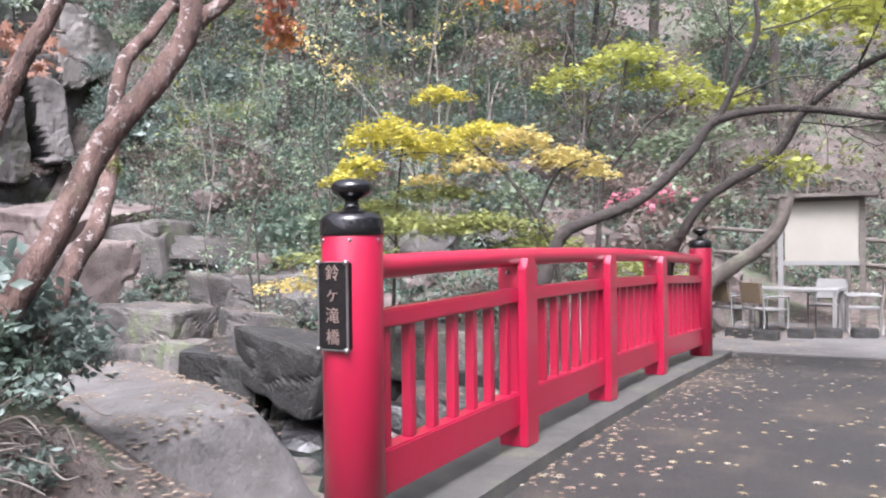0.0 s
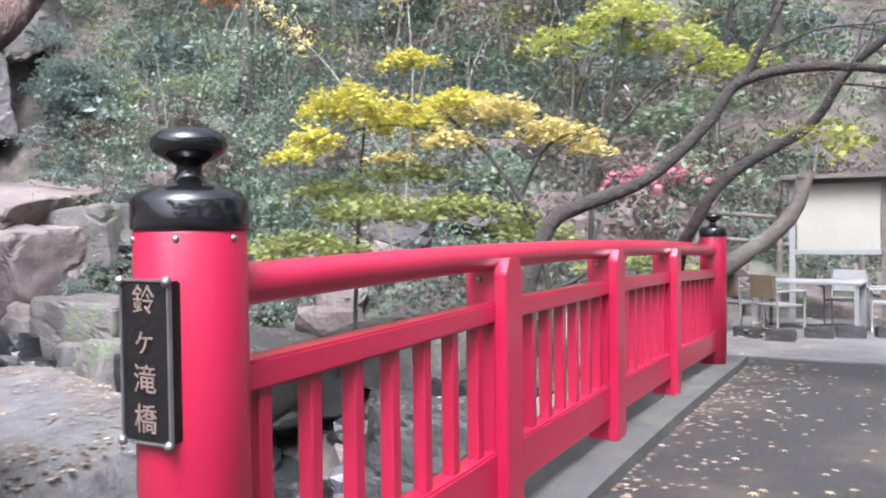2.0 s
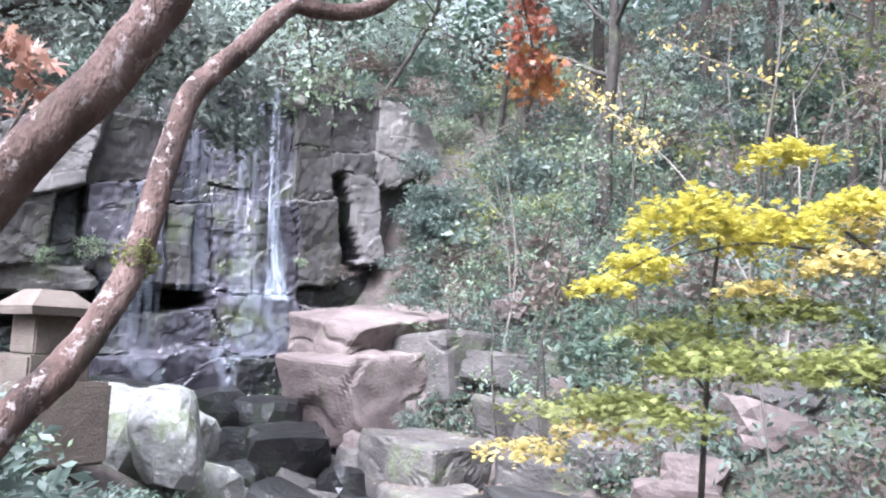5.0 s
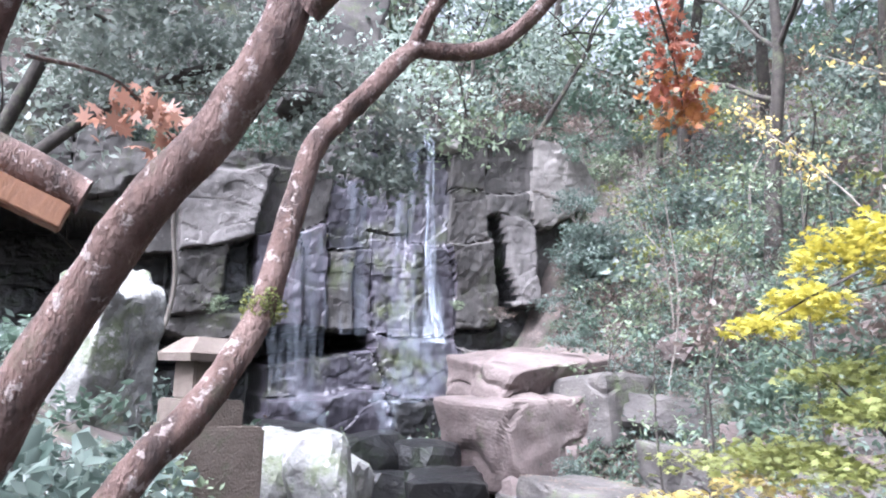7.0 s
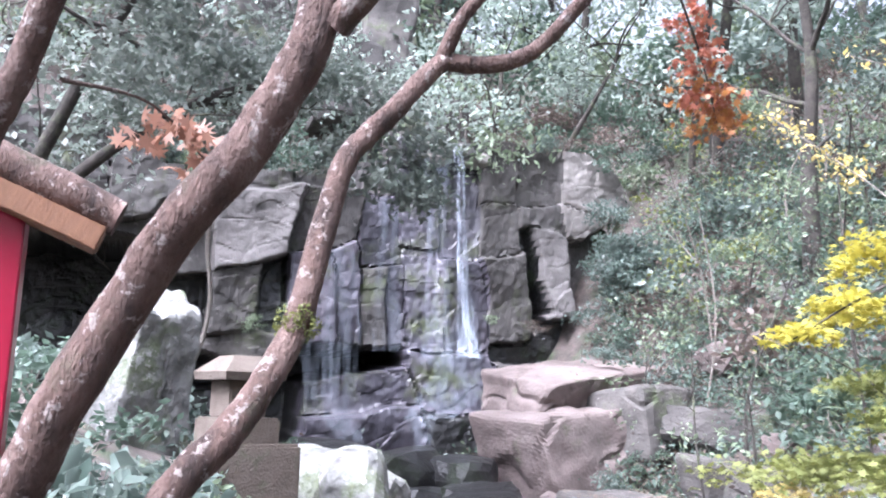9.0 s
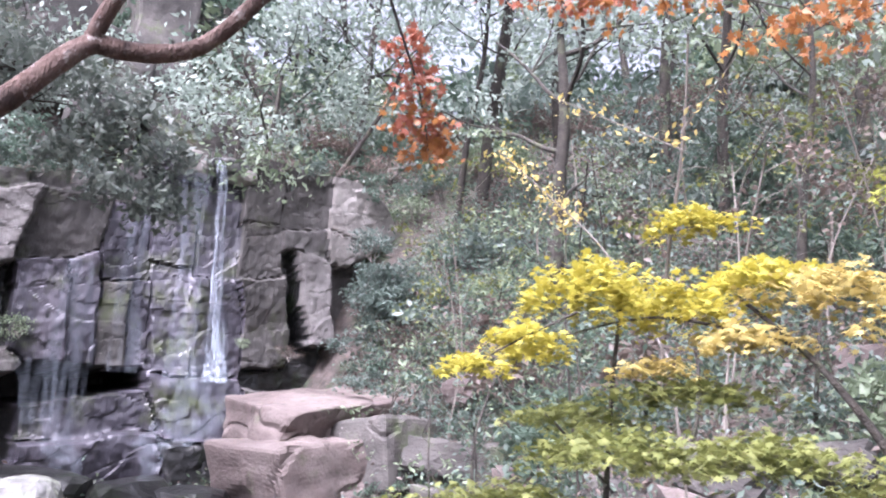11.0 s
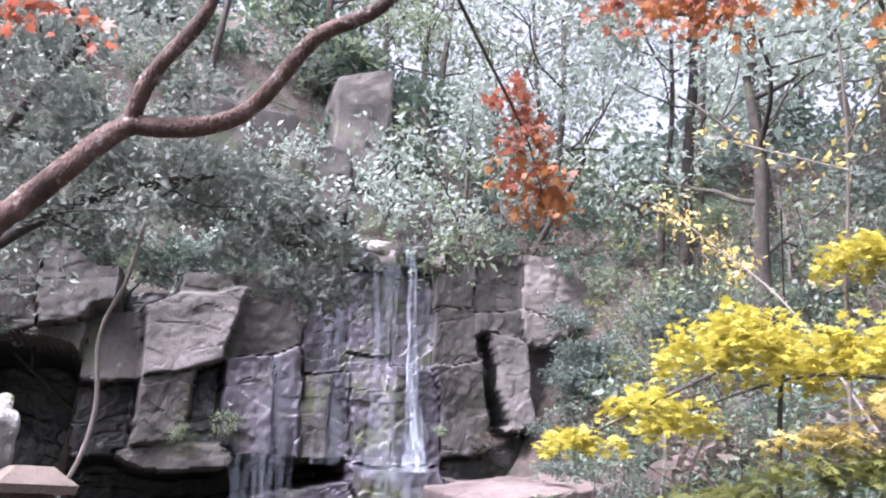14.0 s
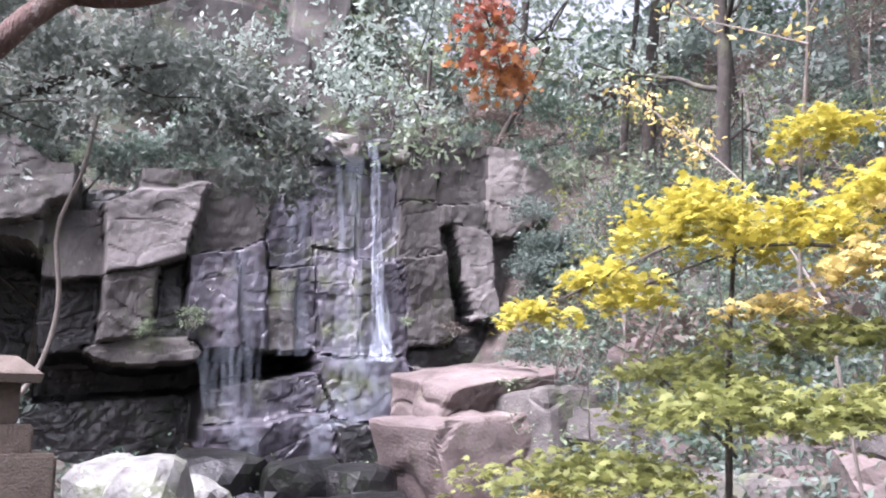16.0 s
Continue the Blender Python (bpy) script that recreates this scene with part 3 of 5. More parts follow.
def build_cliff():
    """Jointed bedrock: blocks outlined by their joints (y and z on the face), each of its own depth, parted by cracks."""
    rg = np.random.default_rng(14)
    BLOCKS = []

    def add(depth, kind, *corners):
        BLOCKS.append((np.array(corners, float), depth, kind, rg.normal(size=2) * .05))
    # squared blocks left of the water
    add(.5, 3, (6.65, 5.95), (8.9, 6.85), (8.45, 5.1), (6.7, 4.45))
    add(.0, 0, (5.5, 6.0), (6.65, 5.95), (6.7, 4.45), (5.5, 4.3))
    add(.35, 0, (6.7, 4.4), (7.95, 4.8), (7.85, 3.3), (6.7, 3.0))
    add(-.5, 2, (5.3, 4.3), (6.7, 4.4), (6.7, 3.0), (5.4, 2.7))
    add(-.1, 2, (7.95, 4.8), (8.45, 5.05), (8.55, 3.1), (7.85, 3.25))
    add(.2, 0, (6.4, 3.0), (8.8, 3.15), (8.8, 2.7), (7.0, 2.3))
    add(.1, 0, (8.5, 5.2), (8.95, 6.85), (10.4, 6.9), (10.4, 5.6), (9.6, 5.3))
    add(.38, 1, (8.5, 5.1), (9.6, 5.25), (9.8, 3.05), (8.6, 3.0))
    # wet columns under the lip
    add(.2, 1, (9.6, 5.3), (10.4, 5.6), (10.4, 2.95), (9.8, 3.05))
    add(-.1, 1, (10.4, 6.9), (11.5, 6.9), (11.5, 5.0), (10.4, 5.0))
    add(.1, 0, (10.4, 5.0), (11.1, 5.0), (11.1, 2.9), (10.4, 2.95))
    add(-.02, 1, (11.1, 5.0), (11.6, 5.0), (11.6, 2.9), (11.1, 2.9))
    add(-.08, 1, (11.5, 7.7), (12.6, 7.7), (12.6, 5.6), (11.5, 5.6))
    add(.06, 1, (11.6, 5.6), (12.6, 5.6), (12.6, 2.9), (11.6, 2.9))
    # shadow beneath the pale lip stones, given as dark rock colour
    add(-.3, 2, (11.2, 7.75), (13.6, 7.75), (14.2, 9.0), (11.2, 9.0))
    add(.0, 1, (12.6, 7.7), (13.6, 7.7), (13.7, 5.3), (12.6, 5.3))
    add(.22, 1, (12.6, 5.3), (13.7, 5.3), (14.0, 2.9), (12.6, 2.9))
    # drier rock, recess and pillar beside it
    add(.28, 0, (13.6, 9.0), (14.8, 9.0), (14.8, 7.0), (13.7, 6.9))
    add(.15, 0, (13.7, 6.9), (14.8, 7.0), (14.9, 5.6), (13.7, 5.4))
    add(.22, 0, (13.7, 5.4), (15.05, 5.6), (15.35, 3.3), (14.0, 3.0))
    add(-.4, 2, (15.02, 6.3), (15.25, 6.4), (15.7, 4.0), (15.35, 3.9))
    add(.4, 3, (15.25, 6.55), (16.3, 6.2), (16.35, 3.9), (15.7, 3.95))
    add(-.2, 2, (14.0, 3.1), (17, 3.9), (17, 2.6), (14, 2.6))
    add(.15, 0, (14.8, 9.0), (16.2, 9.0), (16.2, 7.2), (14.9, 6.9))
    add(.42, 4, (16.2, 9.0), (18.9, 8.8), (17.6, 6.9), (16.2, 7.2))
    add(.2, 0, (14.9, 6.9), (16.2, 7.2), (16.3, 6.25), (15.0, 6.5))
    add(.3, 4, (16.2, 7.2), (17.6, 6.9), (17.0, 6.1), (16.3, 6.2))
    add(-.4, 0, (16.4, 6.2), (19.2, 6.6), (19.2, 2), (16.4, 2))
    # stacked slabs and the gap above the blocks
    add(.5, 0, (4.0, 9), (5.7, 9), (6.0, 6.3), (4.5, 5.4))
    add(.6, 0, (0, 9), (4, 9), (4.5, 5.4), (0, 5))
    # deep gap, its darkness put into the rock colour too
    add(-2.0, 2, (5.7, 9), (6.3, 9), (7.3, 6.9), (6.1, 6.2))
    add(.0, 0, (6.3, 9), (7.0, 8.6), (6.9, 7.4), (6.4, 7.4))
    add(.15, 0, (7.0, 8.6), (8.0, 8.2), (7.7, 7.4), (7.0, 7.35))
    add(.1, 0, (7.4, 7.3), (8.7, 7.3), (8.6, 6.85), (7.4, 6.8))
    add(-.2, 0, (8.0, 9), (11.2, 9), (11.2, 7.0), (8.7, 7.0))
    # caves, their shade painted as near-black rock, and the ledges below the overhang
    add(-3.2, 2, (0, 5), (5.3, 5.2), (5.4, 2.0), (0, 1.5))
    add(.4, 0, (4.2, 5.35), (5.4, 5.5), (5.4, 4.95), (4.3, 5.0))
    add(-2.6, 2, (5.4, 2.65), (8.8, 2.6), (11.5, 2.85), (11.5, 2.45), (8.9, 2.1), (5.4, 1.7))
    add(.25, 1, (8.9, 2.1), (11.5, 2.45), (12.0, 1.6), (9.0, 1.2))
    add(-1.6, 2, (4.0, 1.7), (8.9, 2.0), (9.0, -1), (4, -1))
    add(.55, 1, (9.0, 1.15), (11.7, 1.5), (12.5, -1), (9, -1))
    add(.4, 1, (11.5, 2.9), (14.0, 2.9), (14, 1.3), (11.9, 1.45))
    add(.9, 2, (11.8, 1.4), (14.6, 1.3), (14.6, -1), (12.4, -1))
    add(.1, 0, (14, 2.6), (17, 2.6), (17, -1), (14.6, -1))
    ny, nz = 360, 190
    Y, Z = np.zeros((nz + 1, ny + 1)), np.zeros((nz + 1, ny + 1))
    WY, WZ = Y.copy(), Z.copy()
    for j in range(nz + 1):
        for i in range(ny + 1):
            y = .5 + 18.5 * i / ny
            z = -.8 + (cliff_top(y) + .8) * min(1, j / (nz - 12))
            p = Vector((0, y, z))
            Y[j, i], Z[j, i] = y, z
            WY[j, i] = y + .16 * noise.noise(p * .8) + .03 * noise.noise(p * 3.5)
            WZ[j, i] = z + .13 * noise.noise(p * 1.1 + Vector((9, 0, 0))) + .03 * noise.noise(p * 3.5 + Vector((5, 0, 0)))

    def inside(P):
        """Distance to the outline of a block, positive inside it."""
        best, odd = np.full(WY.shape, 1e9), np.zeros(WY.shape, bool)
        for (ay, az), (by, bz) in zip(P, np.roll(P, -1, axis=0)):
            ey, ez = by - ay, bz - az
            t = np.clip(((WY - ay) * ey + (WZ - az) * ez) / (ey * ey + ez * ez), 0, 1)
            best = np.minimum(best, np.hypot(WY - ay - t * ey, WZ - az - t * ez))
            if ez:
                odd ^= ((az > WZ) != (bz > WZ)) & (WY < ay + (WZ - az) * ey / ez)
        return np.where(odd, best, -best)
    D = np.stack([inside(q[0]) for q in BLOCKS])
    cell = D.argmax(0)
    D.sort(0)
    gap = D[-1] - D[-2]
    DEPTH = np.array([q[1] for q in BLOCKS])[cell]
    for _ in range(2):
        E = np.pad(DEPTH, 1, mode="edge")
        DEPTH = (E[:-2, 1:-1] + E[2:, 1:-1] + E[1:-1, :-2] + E[1:-1, 2:] + 2 * DEPTH) / 6
    V = []
    for j in range(nz + 1):
        for i in range(ny + 1):
            y, z, c = Y[j, i], Z[j, i], int(cell[j, i])
            P, slope, dep = BLOCKS[c][0], BLOCKS[c][3], float(DEPTH[j, i])
            p = Vector((0, y, z))
            dep += float(slope @ (np.array((y, z)) - P.mean(0))) * 1.6
            dep += .09 * noise.fractal(p * .8, 1.0, 2.0, 5) + .02 * noise.noise(p * 6)
            dep += .05 * (round(2 * noise.noise(Vector((4, y * .7, z * 1.1)))) / 2)
            dep -= .02 * max(0.0, 1 - abs(noise.noise(Vector((2, y * .35, z * .9)))) / .03)
            dep -= (1 - min(1.0, gap[j, i] / .09)) ** 2 * max(0.0, .14 + .35 * noise.noise(p * .7 + Vector((0, 0, 20))))
            x = -21.75 + dep - .05 * max(0, z - 3) - .25 * max(0, y - 17)
            if j > nz - 12:
                k = j - nz + 12
                x, z = x - .035 * k * k, z - .002 * (12 - k) ** 2 + .06 * noise.noise(Vector((x * 2, y * 2, k * .3)))
            V.append((x, y, z))
    root = new("cliff_face")
    tagged(root, "cracked grey bedrock cliff behind the waterfall", "cliff", kind="structure")
    # kind 2 (M_DARK) paints shade into caves, recesses and under the lip
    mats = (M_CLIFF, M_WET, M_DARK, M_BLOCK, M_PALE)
    for c in range(len(BLOCKS)):
        F, index, W = [], {}, []
        for j in range(nz):
            row = cell[j]
            for i in np.nonzero(row[:-1] == c)[0]:
                a = j * (ny + 1) + int(i)
                f = []
                for k in (a, a + 1, a + ny + 2, a + ny + 1):
                    if k not in index:
                        index[k] = len(W)
                        W.append(V[k])
                    f.append(index[k])
                F.append(f)
        if F:
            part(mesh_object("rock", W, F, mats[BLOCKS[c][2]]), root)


build_cliff()
cliff_block(12.0, 13.8, 11.6, 16.0, -27, 3, 37, M_ROCK, "tall mossy boulder above the waterfall", -4)
cliff_block(7.2, 10.4, 11.0, 14.6, -27, 3, 38, M_ROCK, "mossy boulder above the waterfall", 0)
cliff_block(10.2, 12.4, 10.4, 13.0, -26, 3, 39, M_ROCK, "mossy boulder above the waterfall", 0)
cliff_block(12.6, 15.2, 9.0, 11.4, -26, 3, 40, M_ROCK, "mossy boulder above the waterfall", 0)
for k, (y, z) in enumerate(((11.5, 8.2), (12.1, 8.35), (13.2, 8.3), (13.6, 8.15), (11.9, 8.0), (12.4, 8.1))):
    rock("lip_stone", (-21.9, y, z), (.4, .3, .2), 30 * k, 700 + k, M_PALE if k % 2 else M_WET, 3, 7, label="angular wet stone on the lip of the waterfall", group="lip stones")
# slabs beside and below the pool
block("rock_slab", (-19.2, 15.2, 2.1), (1.3, 2.4, 0.45), 10, 41, M_BROWN, 22, (7, 6), "long pinkish rock slab beside the plunge pool", .16, .11)
block("rock_slab", (-17.8, 14.55, 0.55), (1.2, 2.1, .98), 8, 42, M_BROWN, 22, (4, -5), "large flat-faced pinkish boulder below the waterfall", .16, .11)
block("rock_slab", (-17.9, 16.2, 1.2), (1.5, 1.6, 0.7), 20, 43, M_ROCK, 18, (0, 0), "mossy grey rock shelf on the slope")
for i, (x, y, z, a, b, c) in enumerate([(-18.6, 10.6, .1, .8, .75, .55), (-18.0, 11.6, -.1, .7, .7, .6), (-17.4, 10.7, -.5, .7, .6, .5), (-19.4, 9.0, .2, .8, .9, .6), (-16.6, 11.4, -.5, .7, .8, .6)]):
    rock("pool_boulder", (x, y, z), (a, b, c), i * 40, 50 + i, M_DARK, 3, 8, (0, 0), "black wet boulder at the foot of the waterfall", group="black wet boulders")


def ribbon(name, pts, widths, material, label):
    """A hanging sheet of water that follows the rock."""
    P = smooth_path(pts, 8)
    V, F, n = [], [], 7
    for k, q in enumerate(P):
        t = k / (len(P) - 1) * (len(widths) - 1)
        i = min(int(t), len(widths) - 2)
        w = widths[i] + (widths[i + 1] - widths[i]) * (t - i)
        for j in range(n):
            s = (j / (n - 1) - 0.5)
            V.append((q.x + 0.1 * (0.25 - s * s) + 0.05 * noise.noise(Vector((j, k * .3, 0))), q.y + s * w * (1 + 0.25 * noise.noise(Vector((k * .4, j * .2, 3)))), q.z))
    for k in range(len(P) - 1):
        for j in range(n - 1):
            F.append((k * n + j, k * n + j + 1, (k + 1) * n + j + 1, (k + 1) * n + j))
    return tagged(mesh_object(name, V, F, material, True), label, "water")


WL = "thin white falling water over dark rock"
ribbon("waterfall", [(-22.6, 12.86, 8.35), (-21.55, 12.89, 8.3), (-21.4, 12.96, 6.5), (-21.35, 13.04, 4.8), (-21.2, 13.09, 3.4), (-20.7, 12.94, 2.7)], [.4, .28, .25, .34, .5, .7], M_FALL, WL)
ribbon("waterfall", [(-20.9, 12.99, 4.2), (-20.75, 12.74, 2.6), (-20.4, 12.34, 1.75), (-19.5, 11.4, 1.25)], [.3, 1.2, 1.7, 1.2], M_FAN, "white fan of water spreading over wet rock")
ribbon("waterfall", [(-21.5, 12.24, 7.9), (-21.3, 12.24, 6), (-21.2, 12.29, 4.0), (-20.9, 12.24, 2.5)], [.9, .5, .7, 1.0], M_SPRAY, WL)
ribbon("waterfall", [(-21.2, 10.9, 6.6), (-21.15, 10.9, 4.5), (-21.0, 10.9, 2.8)], [.5, .6, .7], M_SPRAY, WL)
ribbon("waterfall", [(-21.1, 9.75, 5.2), (-21.0, 9.75, 3.0), (-20.9, 9.7, 1.4), (-20.3, 9.7, 1.0)], [.5, 1.0, .6, .8], M_SPRAY, WL)
ribbon("waterfall", [(-20.95, 9.3, 2.95), (-20.9, 9.3, 1.6)], [1.2, .7], M_SPRAY, WL)
ribbon("waterfall", [(-19.7, 11.3, 1.3), (-18.7, 11.0, .8), (-18.0, 10.6, -.4), (-17.6, 10.5, -.9)], [.8, .35, .4, .6], M_FAN, WL)
ribbon("waterfall", [(-20.2, 9.7, 1.0), (-19.5, 9.7, .6), (-18.9, 9.8, -.4)], [.8, .5, .6], M_FAN, WL)

# stream bed
sv, sf = [], []
SP = smooth_path([(-20.2, 10.4, .15), (-17, 10.3, -.8), (-13, 11.6, -1.5), (-9.5, 10.9, -1.78), (-5, 8.8, -1.98), (-2, 7.3, -2.3), (4, 6.4, -2.5), (9, 6, -2.6)], 8)
for q in SP:
    for s in (-1, -.33, .33, 1):
        sv.append((q.x + s * 0.4, q.y + s * 0.9, q.z))
for k in range(len(SP) - 1):
    for j in range(3):
        sf.append((4 * k + j, 4 * k + j + 1, 4 * k + 5 + j, 4 * k + 4 + j))
tagged(mesh_object("water", sv, sf, M_POOL, True), "dark shallow stream between boulders", "water", kind="structure")

# ---- rocks along the stream ----
GB = "weathered grey boulder with moss and leaf litter"
rock("foreground_boulder", (-9.5, 7.65, -1.5), (3.7, 1.5, 0.95), -25, 61, M_BOULDER, 6, 7, (6, 0), "broad pale grey boulder strewn with dry leaves", lump=0.085)
# the darkest boulders have the shade of the stream gap in their base colour
block("boulder", (-8.7, 11.5, -.72), (1.25, 1.0, .5), -15, 62, M_DARKGREY, 18, (0, 4), GB, group="stream boulders")
block("boulder", (-10.6, 11.5, -1.1), (.8, .7, .75), 20, 63, M_DARKGREY, 18, (0, 4), GB, group="stream boulders")
block("boulder", (-12.6, 12.0, -1.0), (1.7, .8, .5), -24, 64, M_ROCK, 18, (0, -4), GB, group="stream boulders")
block("boulder", (-11.4, 15.6, .1), (2.0, 1.5, .65), -10, 65, M_ROCK, 18, (0, -3), GB, group="stream boulders")
block("boulder", (-14.3, 16.0, .0), (1.3, 1.0, .6), 10, 66, M_ROCK, 18, (0, 3), GB, group="stream boulders")
block("boulder", (-16.0, 17.0, .9), (1.4, 1.0, .8), 10, 67, M_ROCK, 18, (0, 3), GB, group="stream boulders")
block("boulder", (-11.9, 13.9, -.7), (.9, .8, .6), 40, 68, M_ROCK, 18, (0, 3), GB, group="stream boulders")
block("boulder", (-14.4, 13.0, -.6), (1.0, .8, .6), 0, 69, M_ROCK, 18, (0, 3), GB, group="stream boulders")
block("boulder", (-5.2, 10.6, -1.4), (1.1, .8, .7), 15, 70, M_DARKGREY, 18, (0, 3), GB, group="stream boulders")
block("boulder", (-6.4, 12.2, -.5), (1.3, .9, .5), -15, 71, M_ROCK, 18, (0, 3), GB, group="stream boulders")
block("boulder", (-4.0, 13.2, .0), (.8, .7, .5), 30, 72, M_PALE, 18, (0, 3), "pale rock on the slope beyond the railing", group="stream boulders")
WB = "bleached white rock on the stream bank"
rock("white_rock", (-12.6, 7.95, .35), (.42, .36, .45), 20, 73, M_WHITE, 3, 8, (10, 8), WB, group="white bank rocks")
rock("white_rock", (-12.3, 8.15, -.45), (.5, .4, .6), 0, 74, M_WHITE, 3, 8, (0, 0), WB, group="white bank rocks")
rock("white_rock", (-11.5, 7.35, .6), (.4, .5, .5), 60, 75, M_WHITE, 3, 8, (0, 0), WB, group="white bank rocks")
rock("white_rock", (-12.2, 7.0, .45), (.5, .45, .6), 35, 76, M_WHITE, 3, 8, (0, 0), WB, group="white bank rocks")
block("standing_rock", (-12.1, 4.97, 1.75), (.4, .47, 1.15), 25, 77, M_WHITE, 22, (0, 6), label= "tall white upright rock on the bank", skew=.32, rough=.16)

rng = np.random.default_rng(5)
small = [rock("stream_stone", (0, 0, -50 - i), (.3, .26, .2), 0, 90 + i, (M_ROCK, M_DARK, M_WET)[i % 3], 2, 7, label="small grey stone in the stream bed", group="stream stones") for i in range(6)]
for k in range(110):
    t = rng.uniform(0.12, 0.8)
    q = SP[int(t * (len(SP) - 1))]
    x, y = q.x + rng.normal() * 0.7, q.y + rng.normal() * 0.9
    s = rng.uniform(0.4, 1.5)
    ob = small[k % 6] if k < 6 else None
    m = pose(x, y, max(ground_z(x, y), q.z - .1) + 0.08 * s, rng.uniform(-20, 20), rng.uniform(-20, 20), rng.uniform(0, 360))
    if ob:
        ob.matrix_world = m
    else:
        ob = copy_thing(small[k % 6], m)
    ob.scale = (s, s, s * rng.uniform(.7, 1.1))


mids = [rock("bank_stone", (0, 0, -60 - i), (.5, .42, .34), 0, 800 + i, (M_ROCK, M_DARK, M_BROWN, M_DARK)[i], 3, 6, label="angular mossy stone on the stream bank", group="bank stones") for i in range(4)]
for k in range(60):
    q = SP[int(rng.uniform(.08, .62) * (len(SP) - 1))]
    side = 1 if rng.uniform() < .75 else -1
    off = side * rng.uniform(.9, 2.6 if side > 0 else 1.3)
    x, y = q.x + off * .4 + rng.normal() * .3, q.y + off
    s = rng.uniform(.5, 1.3)
    m = pose(x, y, ground_z(x, y) + .1 * s, rng.uniform(-15, 15), rng.uniform(-15, 15), rng.uniform(0, 360))
    ob = mids[k] if k < 4 else copy_thing(mids[k % 4], m)
    ob.matrix_world = m
    ob.scale = (s * rng.uniform(.8, 1.3), s, s * rng.uniform(.7, 1.1))


for k in range(26):
    x, y = rng.uniform(-17, -3), rng.uniform(13.2, 18.5)
    s = rng.uniform(.6, 1.5)
    m = pose(x, y, ground_z(x, y), rng.uniform(-15, 15), rng.uniform(-15, 15), rng.uniform(0, 360))
    copy_thing(mids[(0, 2)[k % 2]], m).scale = (s * 1.2, s, s * .8)


# ---- stone lantern on the bank ----
def stone_lantern(m):
    base = box("stone_lantern", (-.4, -.4, -1.1), (.4, .4, .2), M_LANTERN, 0.03)
    tagged(base, "small pale stone lantern with a pitched cap on the bank", "lantern")
    part(box("shaft", (-.27, -.27, .2), (.26, .26, .68), M_LANTERN, 0.02), base)
    v = [(-.42, -.42, .67), (.42, -.42, .67), (.42, .42, .67), (-.42, .42, .67), (-.44, -.44, .77), (.44, -.44, .77), (.44, .44, .77), (-.44, .44, .77),
         (-.2, -.2, .98), (.2, -.2, .98), (.2, .2, .98), (-.2, .2, .98)]
    f = [(3, 2, 1, 0), (8, 9, 10, 11)] + [(a + i, a + (i + 1) % 4, b + (i + 1) % 4, b + i) for a, b in ((0, 4), (4, 8)) for i in range(4)]
    part(mesh_object("cap_stone", v, f, M_LANTERN), base)
    base.matrix_world = m


stone_lantern(pose(-10.72, 5.83, 1.32, 0, 0, 20) @ Matrix.Scale(.8, 4))
st = box("stone_step", (-.42, -.45, -.6), (.42, .45, .2), M_LANTERN, 0.03)
tagged(st, "pale squared stone block on the bank", "stone")
st.matrix_world = pose(-10.78, 5.92, 1.02, 0, 0, 14)


# ---- red gate with a log roof ----
def red_gate():
    g = box("shrine_gate", (-8.55, 3.62, .2), (-8.2, 3.9, 3.0), M_RED, 0.012)
    tagged(g, "red painted timber gate with a rough log roof", "gate")
    V, F = tube_data([(-8.35, 2.6, 3.52), (-8.3, 3.6, 3.3), (-8.27, 4.5, 2.95)], .19, .14, 14, .25)
    part(mesh_object("log_roof", V, F, M_BARK, True), g)
    e = part(box("eave_board", (-8.3, -1.1, -.09), (-8.02, .8, .09), M_ORANGEWOOD, 0.01), g)
    e.matrix_basis = Matrix.Translation((0, 3.65, 3.06)) @ Matrix.Rotation(radians(-22), 4, "X")
    part(box("lintel", (-8.5, 2.2, 2.7), (-8.25, 3.62, 2.95), M_RED, 0.01), g)


red_gate()


# ---- trees ----
def grow(rng, start, direction, length, r, depth, out, tips, droop=0.0, spread=0.6):
    p, d = Vector(start), Vector(direction).normalized()
    pts = [p.copy()]
    n = 4
    for i in range(n):
        d = (d + Vector(rng.normal(size=3)) * 0.17 + Vector((0, 0, 0.04 - droop))).normalized()
        p = p + d * (length / n)
        pts.append(p.copy())
    out.append((pts, r, r * 0.5, 8 if r > 0.05 else 5))
    if depth <= 0:
        tips.append(p)
        return
    for _ in range(int(rng.integers(2, 4))):
        k = int(rng.integers(2, n + 1))
        d2 = (d + Vector(rng.normal(size=3)) * spread).normalized()
        grow(rng, pts[k], d2, length * rng.uniform(0.55, 0.8), r * 0.55, depth - 1, out, tips, droop, spread)


